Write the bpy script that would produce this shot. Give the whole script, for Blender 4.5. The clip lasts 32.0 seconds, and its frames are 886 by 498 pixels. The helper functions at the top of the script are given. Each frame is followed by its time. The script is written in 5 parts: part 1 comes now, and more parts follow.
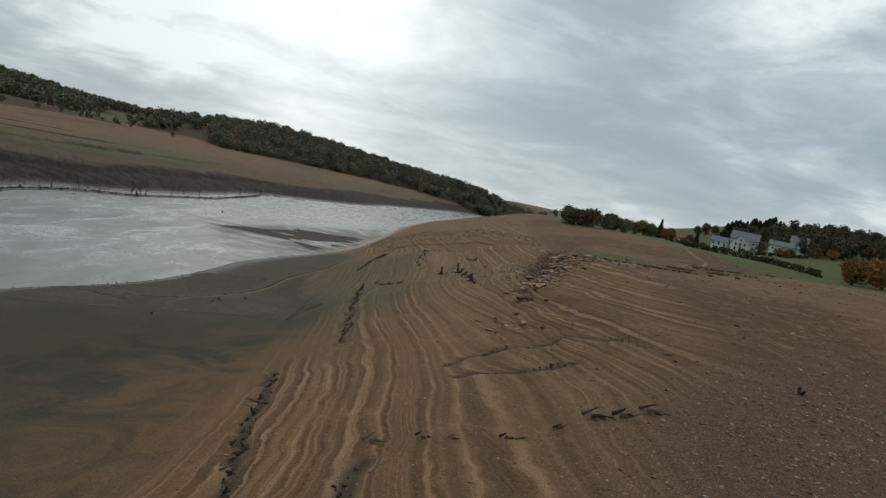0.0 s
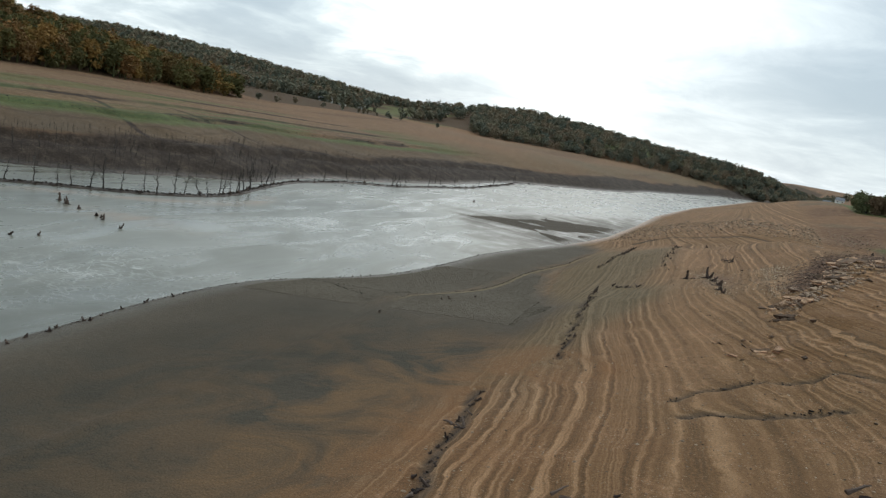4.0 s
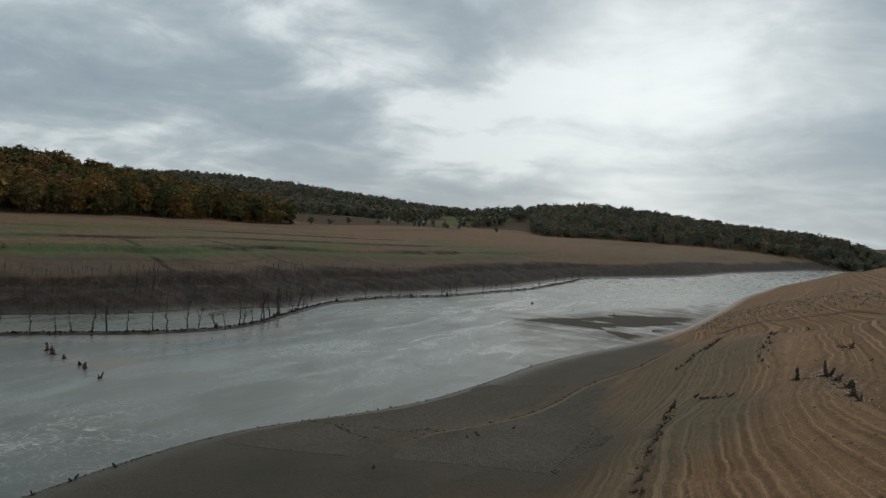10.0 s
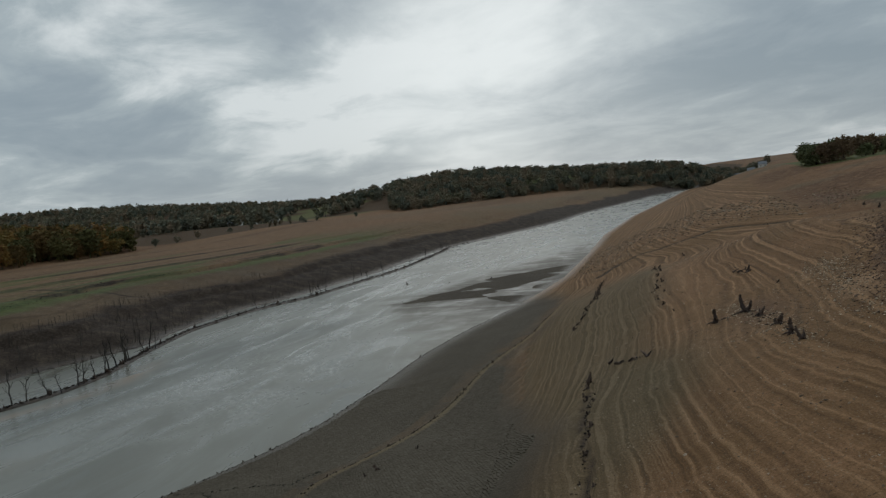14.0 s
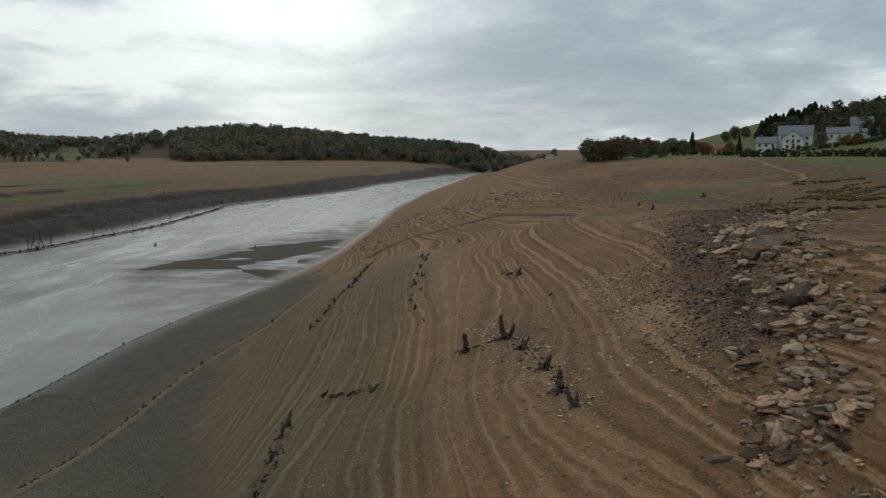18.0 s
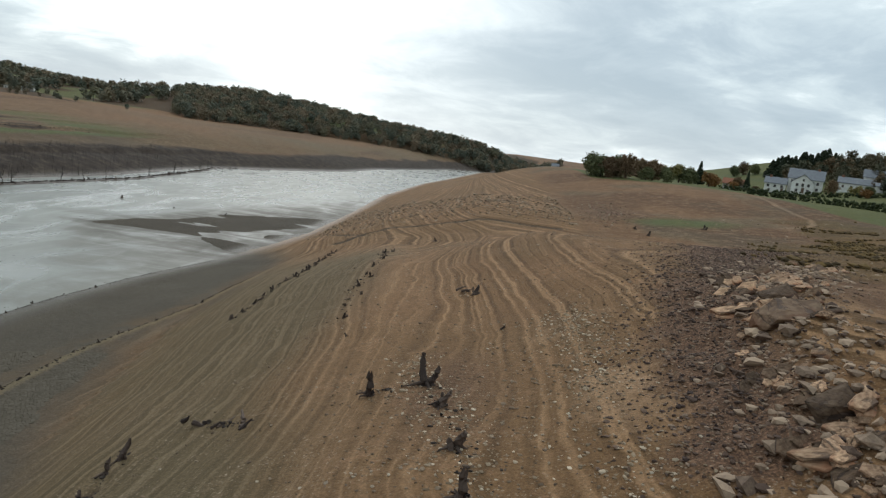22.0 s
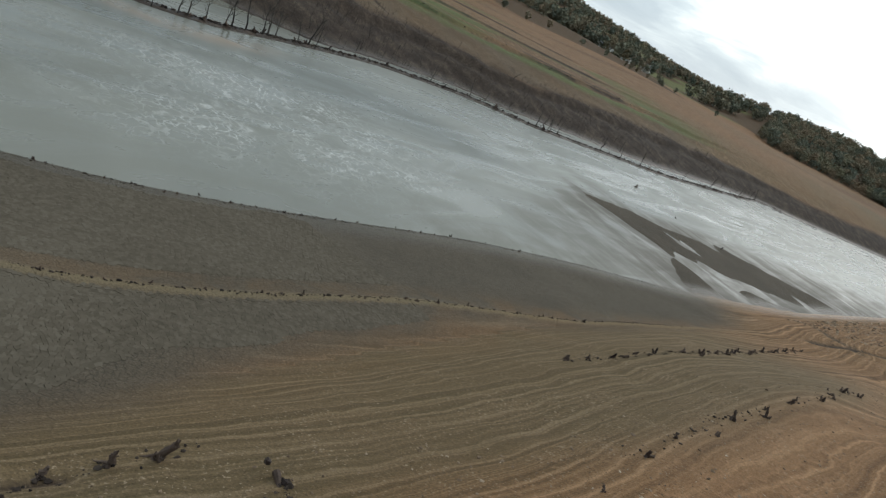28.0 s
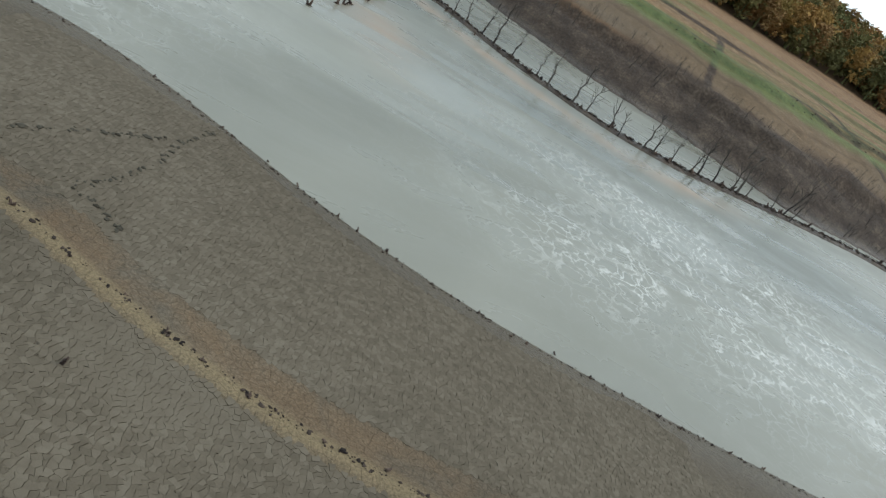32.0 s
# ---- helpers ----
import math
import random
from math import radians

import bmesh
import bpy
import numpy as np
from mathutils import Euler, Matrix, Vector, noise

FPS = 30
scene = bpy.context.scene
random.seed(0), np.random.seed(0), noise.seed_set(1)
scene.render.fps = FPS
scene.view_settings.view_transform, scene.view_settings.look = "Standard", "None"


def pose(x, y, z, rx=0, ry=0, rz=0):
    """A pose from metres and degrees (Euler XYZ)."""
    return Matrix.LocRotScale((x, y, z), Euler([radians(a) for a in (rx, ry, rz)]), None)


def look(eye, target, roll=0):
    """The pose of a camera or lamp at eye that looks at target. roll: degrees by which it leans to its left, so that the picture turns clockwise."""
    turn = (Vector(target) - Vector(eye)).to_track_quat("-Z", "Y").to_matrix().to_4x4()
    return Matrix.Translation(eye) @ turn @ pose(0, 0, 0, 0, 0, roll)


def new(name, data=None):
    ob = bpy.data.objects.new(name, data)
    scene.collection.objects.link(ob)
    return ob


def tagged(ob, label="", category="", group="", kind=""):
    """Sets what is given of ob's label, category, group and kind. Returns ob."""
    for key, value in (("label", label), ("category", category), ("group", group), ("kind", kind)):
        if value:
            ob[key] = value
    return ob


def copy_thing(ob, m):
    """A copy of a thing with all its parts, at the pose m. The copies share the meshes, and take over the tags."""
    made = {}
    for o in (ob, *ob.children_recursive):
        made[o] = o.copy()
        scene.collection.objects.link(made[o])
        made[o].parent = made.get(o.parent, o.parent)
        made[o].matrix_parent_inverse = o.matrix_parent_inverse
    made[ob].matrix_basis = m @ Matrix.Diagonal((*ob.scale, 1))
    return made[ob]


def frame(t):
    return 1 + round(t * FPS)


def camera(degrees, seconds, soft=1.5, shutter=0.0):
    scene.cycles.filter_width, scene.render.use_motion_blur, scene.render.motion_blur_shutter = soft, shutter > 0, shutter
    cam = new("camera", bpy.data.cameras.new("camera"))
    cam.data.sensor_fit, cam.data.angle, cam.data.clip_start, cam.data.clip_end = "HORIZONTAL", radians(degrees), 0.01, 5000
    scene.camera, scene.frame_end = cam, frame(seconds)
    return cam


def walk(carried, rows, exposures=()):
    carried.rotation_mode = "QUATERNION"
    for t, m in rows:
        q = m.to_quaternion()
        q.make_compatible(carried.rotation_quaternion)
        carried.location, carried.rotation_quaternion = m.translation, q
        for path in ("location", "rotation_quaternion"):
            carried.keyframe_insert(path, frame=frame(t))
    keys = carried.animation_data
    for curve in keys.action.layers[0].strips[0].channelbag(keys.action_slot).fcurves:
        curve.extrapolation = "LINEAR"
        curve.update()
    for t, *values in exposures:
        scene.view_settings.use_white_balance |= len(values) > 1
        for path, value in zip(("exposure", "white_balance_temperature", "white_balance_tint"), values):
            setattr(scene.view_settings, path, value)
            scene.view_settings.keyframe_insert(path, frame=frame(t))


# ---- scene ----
LENS = 63.38
PATH = [  # seconds, place, heading to the left of +y, pitch, roll
    (0, 1.26, -66.28, 20.62, 2.05, -4.66, 12.07),
    (0.5, 1.43, -65.92, 20.95, 4.12, -5.76, 13.17),
    (1, 1.56, -65.73, 21.40, 5.82, -7.44, 14.34),
    (1.5, 1.49, -65.83, 21.68, 8.34, -8.00, 13.64),
    (2, 1.50, -65.90, 22.00, 10.93, -8.46, 13.45),
    (2.5, 1.64, -65.44, 22.32, 12.53, -9.66, 14.42),
    (3, 2.11, -64.47, 22.50, 15.57, -10.25, 12.22),
    (3.5, 2.61, -63.03, 22.44, 19.05, -10.15, 10.68),
    (5.5, 3.06, -51.29, 21.28, 28.79, -8.58, 9.95),
    (6, 3.44, -49.59, 21.11, 31.10, -7.55, 7.90),
    (6.5, 3.70, -48.19, 20.90, 32.68, -5.62, 4.71),
    (7, 3.62, -47.10, 20.68, 32.84, -4.07, 3.26),
    (7.5, 3.19, -46.28, 20.41, 31.63, -2.52, 2.85),
    (8, 2.68, -45.65, 20.07, 30.59, -0.77, 2.49),
    (8.5, 2.19, -45.03, 20.10, 29.95, 0.24, 2.14),
    (9, 1.69, -44.22, 20.34, 29.49, -0.05, 3.12),
    (9.5, 1.19, -43.18, 20.65, 29.00, -1.34, 4.12),
    (10, 0.79, -42.11, 20.90, 28.94, -2.04, 3.79),
    (10.5, 0.43, -41.17, 21.06, 28.56, -2.45, 3.36),
    (11, 0.08, -40.41, 21.18, 28.34, -2.52, 1.61),
    (11.5, -0.38, -39.86, 21.37, 27.82, -2.74, -0.86),
    (12, -0.95, -39.50, 21.62, 26.90, -3.00, -2.95),
    (12.5, -1.63, -38.98, 21.80, 24.62, -3.37, -4.34),
    (13, -2.30, -37.56, 21.82, 22.57, -3.27, -6.71),
    (13.5, -2.90, -35.03, 21.63, 20.49, -3.02, -7.59),
    (14, -3.23, -32.14, 21.37, 18.33, -3.92, -7.11),
    (14.5, -3.45, -29.16, 21.03, 15.55, -4.59, -8.82),
    (15, -3.54, -26.27, 20.56, 12.15, -4.17, -8.62),
    (15.5, -3.44, -23.56, 20.03, 8.65, -3.45, -6.20),
    (17.5, -1.31, -15.88, 20.35, 2.34, -5.05, -1.52),
    (18, -1.15, -14.56, 20.41, 2.28, -7.55, -0.41),
    (18.5, -0.78, -13.17, 20.14, 1.41, -8.53, 1.00),
    (19, -0.39, -11.89, 20.10, 1.06, -8.04, -0.62),
    (19.5, -0.11, -10.75, 20.07, 1.24, -7.68, -0.60),
    (20, 0.21, -9.61, 20.01, 1.29, -7.74, 1.78),
    (20.5, 0.54, -8.46, 19.99, 1.11, -7.71, 3.40),
    (21, 0.83, -7.45, 20.01, 1.44, -7.16, 4.23),
    (21.5, 1.13, -6.37, 20.04, 1.74, -7.28, 6.16),
    (22, 1.42, -5.28, 20.09, 1.80, -7.98, 7.82),
    (22.5, 1.62, -4.26, 20.18, 2.65, -8.30, 9.90),
    (23, 1.85, -3.23, 20.22, 4.24, -8.50, 12.03),
    (23.5, 1.80, -1.54, 20.07, 6.65, -8.78, 14.48),
    (24, 1.82, -0.04, 19.95, 8.60, -9.24, 16.81),
    (24.5, 1.93, 1.38, 19.89, 10.97, -9.42, 20.15),
    (26.5, 5.09, 6.25, 21.87, 27.35, -14.15, 25.12),
    (27, 4.42, 8.08, 21.52, 31.08, -15.42, 26.61),
    (27.5, 3.57, 9.86, 21.26, 35.87, -17.08, 27.25),
    (28, 2.67, 11.39, 21.32, 40.50, -19.44, 28.19),
    (28.5, 2.03, 12.42, 21.37, 45.25, -20.63, 28.40),
    (29, 1.45, 13.06, 21.53, 49.80, -21.63, 30.25),
    (29.5, 0.57, 14.29, 21.78, 53.02, -22.29, 32.60),
    (30, -0.64, 15.83, 21.71, 57.17, -22.71, 33.05),
    (30.5, -2.41, 17.74, 21.21, 63.78, -23.81, 30.23),
    (31, -4.44, 19.20, 20.29, 68.40, -24.79, 32.15),
    (31.5, -6.77, 20.17, 19.34, 73.81, -25.51, 31.96),
    (32, -9.28, 20.51, 18.58, 77.70, -26.99, 33.32),
]


def way(yaw, pitch):
    a, b = radians(yaw), radians(pitch)
    return Vector((-math.sin(a) * math.cos(b), math.cos(a) * math.cos(b), math.sin(b)))


cam = camera(LENS, 32.0, soft=1.3)
walk(cam, [(t, look((x, y, z), Vector((x, y, z)) + way(yaw, pitch), roll)) for t, x, y, z, yaw, pitch, roll in PATH],
     exposures=[(0.0, -0.5), (3.0, -0.05), (6.0, 0.18), (7.0, 0.05), (9.0, -0.55), (11.0, -0.8), (13.0, -0.9), (15.5, -0.82), (18.0, -0.52), (20.0, -0.15), (24.0, 0.05), (27.0, -0.02), (28.0, 0.12), (30.0, 0.6), (32.0, 0.8)])

# ---- sky and light: broken overcast, the sun behind cloud ahead of the path ----
SUN_YAW, SUN_UP = 12.0, 38.0
world = bpy.data.worlds.new("overcast_sky")
scene.world = world
world.use_nodes = True
wt = world.node_tree
wt.nodes.clear()


def wnode(kind, **values):
    n = wt.nodes.new(kind)
    for key, value in values.items():
        n.inputs[key].default_value = value
    return n


w_out = wnode("ShaderNodeOutputWorld")
w_bg = wnode("ShaderNodeBackground", Strength=1.2)
w_sky = wt.nodes.new("ShaderNodeTexSky")
w_sky.sky_type, w_sky.sun_disc = "NISHITA", False
w_sky.sun_elevation, w_sky.sun_rotation = radians(SUN_UP), radians(-SUN_YAW)
w_sky.air_density, w_sky.dust_density = 1.0, 2.0
w_dim = wt.nodes.new("ShaderNodeMixRGB")
w_dim.blend_type = "MULTIPLY"
w_dim.inputs[0].default_value = 1.0
w_dim.inputs[2].default_value = (0.10, 0.10, 0.10, 1)
wt.links.new(w_sky.outputs[0], w_dim.inputs[1])
w_tc = wt.nodes.new("ShaderNodeTexCoord")
w_sep = wt.nodes.new("ShaderNodeSeparateXYZ")
wt.links.new(w_tc.outputs["Generated"], w_sep.inputs[0])


def wmath(op, a, b=0.0, c=None, clamp=False):
    n = wt.nodes.new("ShaderNodeMath")
    n.operation, n.use_clamp = op, clamp
    for i, v in enumerate((a, b) if c is None else (a, b, c)):
        if isinstance(v, (int, float)):
            n.inputs[i].default_value = v
        else:
            wt.links.new(v, n.inputs[i])
    return n.outputs[0]


def wramp(fac, stops):
    n = wt.nodes.new("ShaderNodeValToRGB")
    while len(n.color_ramp.elements) < len(stops):
        n.color_ramp.elements.new(0.5)
    for e, (at, c) in zip(n.color_ramp.elements, stops):
        e.position, e.color = at, (*c, 1)
    wt.links.new(fac, n.inputs[0])
    return n.outputs[0]


def wmix(fac, a, b):
    n = wt.nodes.new("ShaderNodeMixRGB")
    for i, v in enumerate((fac, a, b)):
        if isinstance(v, (int, float)):
            n.inputs[i].default_value = v
        elif isinstance(v, tuple):
            n.inputs[i].default_value = (*v, 1)
        else:
            wt.links.new(v, n.inputs[i])
    return n.outputs[0]


# the cloud deck is a flat layer: directions are laid out on it, so that clouds flatten towards the horizon
up = wmath("ADD", wmath("MAXIMUM", w_sep.outputs[2], 0.0), 0.22)
w_com = wt.nodes.new("ShaderNodeCombineXYZ")
wt.links.new(wmath("DIVIDE", w_sep.outputs[0], up), w_com.inputs[0])
wt.links.new(wmath("DIVIDE", w_sep.outputs[1], up), w_com.inputs[1])


def wnoise(scale, detail, rough, shift, warp=0.0):
    m = wt.nodes.new("ShaderNodeMapping")
    m.inputs["Location"].default_value = shift
    wt.links.new(w_com.outputs[0], m.inputs[0])
    n = wnode("ShaderNodeTexNoise", Scale=scale, Detail=detail, Roughness=rough, Distortion=warp)
    wt.links.new(m.outputs[0], n.inputs["Vector"])
    return n.outputs[0]


big = wnoise(0.75, 4.0, 0.5, (3.1, 1.7, 0.0), 0.4)
small = wnoise(2.3, 7.0, 0.6, (0.4, 5.2, 2.0), 0.35)
body = wmath("ADD", wmath("MULTIPLY", big, 0.60), wmath("MULTIPLY", small, 0.40))
clouds = wramp(body, [(0.38, (0.345, 0.44, 0.51)), (0.455, (0.42, 0.515, 0.58)), (0.52, (0.57, 0.67, 0.715)), (0.60, (1.0, 1.08, 1.10))])
glow_dir = way(SUN_YAW, 9.0)
w_dot = wt.nodes.new("ShaderNodeVectorMath")
w_dot.operation = "DOT_PRODUCT"
wt.links.new(w_tc.outputs["Generated"], w_dot.inputs[0])
w_dot.inputs[1].default_value = glow_dir
near_sun = wmath("POWER", wmath("MAXIMUM", w_dot.outputs["Value"], 0.0), 60.0)
thin = wmath("MULTIPLY", near_sun, wmath("ADD", -0.75, wmath("MULTIPLY", body, 3.2)), clamp=True)
lit = wmix(thin, clouds, (1.20, 1.28, 1.29))
haze = wmath("POWER", wmath("SUBTRACT", 1.0, wmath("MINIMUM", wmath("MAXIMUM", w_sep.outputs[2], 0.0), 1.0)), 16.0)
low = wmix(wmath("MULTIPLY", haze, 0.55), lit, (0.62, 0.69, 0.735))
final = wmix(0.93, w_dim.outputs[0], low)
wt.links.new(final, w_bg.inputs[0])
wt.links.new(w_bg.outputs[0], w_out.inputs[0])

sun = new("sun", bpy.data.lights.new("sun", "SUN"))
sun.data.energy, sun.data.angle, sun.data.color = 0.7, radians(12), (1.0, 0.95, 0.88)
sun.matrix_world = look(way(SUN_YAW, SUN_UP) * 100, (0, 0, 0))

# ---- materials ----


class Nodes:
    """A short way to write node materials."""

    def __init__(self, name, rough=0.8, spec=0.3):
        self.m = bpy.data.materials.new(name)
        self.m.use_nodes = True
        self.t = self.m.node_tree
        self.b = self.t.nodes["Principled BSDF"]
        self.b.inputs["Roughness"].default_value = rough
        self.b.inputs["Specular IOR Level"].default_value = spec
        self.tc = self.t.nodes.new("ShaderNodeTexCoord")
        self.geo = self.t.nodes.new("ShaderNodeNewGeometry")

    def put(self, v, socket):
        if isinstance(v, (int, float)):
            socket.default_value = v
        elif isinstance(v, tuple):
            socket.default_value = (*v, 1) if len(v) == 3 and socket.type == "RGBA" else v
        else:
            self.t.links.new(v, socket)

    def where(self, scale=(1, 1, 1), world=False):
        n = self.t.nodes.new("ShaderNodeMapping")
        n.inputs["Scale"].default_value = scale
        self.t.links.new(self.geo.outputs["Position"] if world else self.tc.outputs["Object"], n.inputs[0])
        return n.outputs[0]

    def noise(self, scale, detail=4.0, rough=0.55, at=None, warp=0.0):
        n = self.t.nodes.new("ShaderNodeTexNoise")
        n.inputs["Scale"].default_value, n.inputs["Detail"].default_value = scale, detail
        n.inputs["Roughness"].default_value, n.inputs["Distortion"].default_value = rough, warp
        self.put(at if at is not None else self.tc.outputs["Object"], n.inputs["Vector"])
        return n.outputs[0]

    def cells(self, scale, feature="DISTANCE_TO_EDGE", at=None, jitter=1.0):
        n = self.t.nodes.new("ShaderNodeTexVoronoi")
        n.feature = feature
        n.inputs["Scale"].default_value, n.inputs["Randomness"].default_value = scale, jitter
        self.put(at if at is not None else self.tc.outputs["Object"], n.inputs["Vector"])
        return n.outputs["Color"] if feature == "F1C" else n.outputs[0]

    def math(self, op, a, b=0.0, clamp=False):
        n = self.t.nodes.new("ShaderNodeMath")
        n.operation, n.use_clamp = op, clamp
        self.put(a, n.inputs[0]), self.put(b, n.inputs[1])
        return n.outputs[0]

    def ramp(self, fac, stops):
        n = self.t.nodes.new("ShaderNodeValToRGB")
        while len(n.color_ramp.elements) < len(stops):
            n.color_ramp.elements.new(0.5)
        for e, (at, c) in zip(n.color_ramp.elements, stops):
            e.position, e.color = at, (*c, 1) if isinstance(c, tuple) else (c, c, c, 1)
        self.put(fac, n.inputs[0])
        return n.outputs[0]

    def mix(self, fac, a, b, mode="MIX"):
        n = self.t.nodes.new("ShaderNodeMixRGB")
        n.blend_type = mode
        self.put(fac, n.inputs[0]), self.put(a, n.inputs[1]), self.put(b, n.inputs[2])
        return n.outputs[0]

    def attr(self, name):
        n = self.t.nodes.new("ShaderNodeAttribute")
        n.attribute_name = name
        return n.outputs["Fac"]

    def rand(self):
        return self.t.nodes.new("ShaderNodeObjectInfo").outputs["Random"]

    def island(self):
        return self.geo.outputs["Random Per Island"]

    def z(self):
        n = self.t.nodes.new("ShaderNodeSeparateXYZ")
        self.t.links.new(self.geo.outputs["Position"], n.inputs[0])
        return n.outputs[2]

    def bump(self, height, strength=0.5, distance=0.1):
        n = self.t.nodes.new("ShaderNodeBump")
        n.inputs["Strength"].default_value, n.inputs["Distance"].default_value = strength, distance
        self.put(height, n.inputs["Height"])
        self.t.links.new(n.outputs[0], self.b.inputs["Normal"])
        return self

    def done(self, color=None, rough=None):
        if color is not None:
            self.put(color, self.b.inputs["Base Color"])
        if rough is not None:
            self.put(rough, self.b.inputs["Roughness"])
        return self.m


def plain(name, dark, light, scale, rough=0.8, spec=0.3, bump=0.0, per=None):
    """A surface of two tones of noise at two scales."""
    n = Nodes(name, rough, spec)
    f = n.math("ADD", n.math("MULTIPLY", n.noise(scale), 0.6), n.math("MULTIPLY", n.noise(scale * 7, 3), 0.4))
    if per:
        f = n.math("ADD", n.math("MULTIPLY", f, 0.55), n.math("MULTIPLY", n.rand() if per == "object" else n.island(), 0.45))
    if bump:
        n.bump(n.noise(scale * 6, 5), 0.6, bump)
    return n.done(n.ramp(f, [(0.3, dark), (0.68, light)]))

# ---- the lie of the land ----
def curve(knots, soft):
    """A smooth function of one variable through about these (at, value) knots."""
    at, value = np.array(knots, float).T
    s = np.arange(at[0], at[-1] + 1.0, 1.0)
    v = np.interp(s, at, value)
    k = np.exp(-0.5 * (np.arange(-3 * soft, 3 * soft + 1) / soft) ** 2)
    v = np.convolve(np.pad(v, 3 * soft, mode="edge"), k / k.sum(), "valid")
    return lambda q: np.interp(q, s, v)


near_shore = curve([(-300, -34), (-130, -40), (-60, -43), (-22, -46), (-8, -48.2), (6, -48.6), (12, -46.8), (20, -43), (30, -40.2), (45, -39.2), (60, -39.3), (78, -37.2),
                    (92, -34), (112, -31.5), (133, -29.5), (183, -29.6), (252, -31), (366, -26), (500, -14), (742, 6), (1000, 60)], 4)
far_shore = curve([(-300, -125), (-130, -116), (0, -110), (20, -107), (32, -97), (45, -91), (56, -91), (75, -98), (95, -104), (122, -103),
                   (136, -96), (190, -91), (255, -96), (272, -100), (305, -90), (350, -77), (390, -68), (470, -62), (617, -34), (684, -24), (742, 0), (1000, 55)], 4)
channel = curve([(-300, 26), (0, 26), (40, 26), (62, 20), (82, 4), (98, 5), (130, 9), (190, 8), (250, 6), (268, 1), (1000, 1)], 3)
foot = curve([(-300, -10), (-130, -12), (-15, -13), (5, -15), (25, -17), (45, -21), (70, -23.5), (95, -25.5), (115, -28), (180, -28.3), (366, -25), (742, 8), (1000, 65)], 5)
steep = curve([(-300, 0.62), (-60, 0.6), (-14, 0.62), (14, 1.0), (62, 1.0), (84, 0.66), (100, 0.62), (125, 0.92), (200, 0.8), (400, 0.5), (742, 0.3), (1000, 0.3)], 7)
rise = curve([(0, 0), (2, 0.7), (4, 2.0), (10, 4.3), (16, 7.2), (20, 7.7), (25, 9.6), (31, 12.0), (36, 12.2), (60, 12.8), (110, 15.2), (170, 17.0), (900, 17.0)], 1)
bank = curve([(0, 0), (3, 0.4), (8, 3.0), (18, 6.0), (30, 9.2), (44, 11.5), (62, 13.0), (95, 14.6), (140, 16.5), (160, 17.4), (2500, 17.4)], 2)
wood_edge = curve([(-300, -190), (0, -200), (50, -206), (80, -214), (120, -236), (190, -250), (300, -254), (420, -262), (520, -232), (600, -205), (660, -150), (720, -60), (790, 20), (1000, 120)], 12)


def lattice(ix, iy, seed):
    h = (ix.astype(np.int64) * 374761393 + iy.astype(np.int64) * 668265263 + seed * 1442695041) & 0xFFFFFFFF
    h = ((h ^ (h >> 13)) * 1274126177) & 0xFFFFFFFF
    return ((h ^ (h >> 16)) & 0xFFFF) / 65535.0


def rough_noise(x, y, size, seed=0, octaves=3):
    """Smooth noise between -1 and 1, about size metres across."""
    total, amp, out = 0.0, 1.0, 0.0
    for o in range(octaves):
        u, v = x / size, y / size
        i, j = np.floor(u), np.floor(v)
        a, b = u - i, v - j
        a, b = a * a * (3 - 2 * a), b * b * (3 - 2 * b)
        s = seed + 17 * o
        n = (lattice(i, j, s) * (1 - a) + lattice(i + 1, j, s) * a) * (1 - b) + (lattice(i, j + 1, s) * (1 - a) + lattice(i + 1, j + 1, s) * a) * b
        out, total, amp, size = out + amp * (2 * n - 1), total + amp, amp * 0.5, size * 0.5
    return out / total


def bell(x, y, cx, cy, sx, sy, h, turn=0.0):
    a = radians(turn)
    u, v = (x - cx) * math.cos(a) + (y - cy) * math.sin(a), (y - cy) * math.cos(a) - (x - cx) * math.sin(a)
    return h * np.exp(-0.5 * ((u / sx) ** 2 + (v / sy) ** 2))


meadow_edge = curve([(-300, 140), (-60, 122), (0, 110), (60, 94), (110, 82), (122, 78.6), (134, 76.7), (147, 74.8), (170, 73.5), (190, 70), (197, 52), (204, 34), (700, 34)], 3)


def ease(a, b, v):
    t = np.clip((v - a) / (b - a), 0, 1)
    return t * t * (3 - 2 * t)


def bar(x, y):
    """The mud bar that runs out from the headland: below 1 on it, more beside it."""
    u = np.clip((-30 - x) / 32, 0, 3)
    half = 34 * np.clip(1.0 - u, 0.03, 1) ** 0.75
    wedge = np.hypot((x + 37) / 15, (y - 109 + 0.3 * (x + 37)) / 7)
    return np.minimum(np.abs(y - 109 - half) / half + np.maximum(u - 0.95, 0) * 12, 1.3 * wedge) + 0.6 * rough_noise(x * 0.35, y, 6, 15)


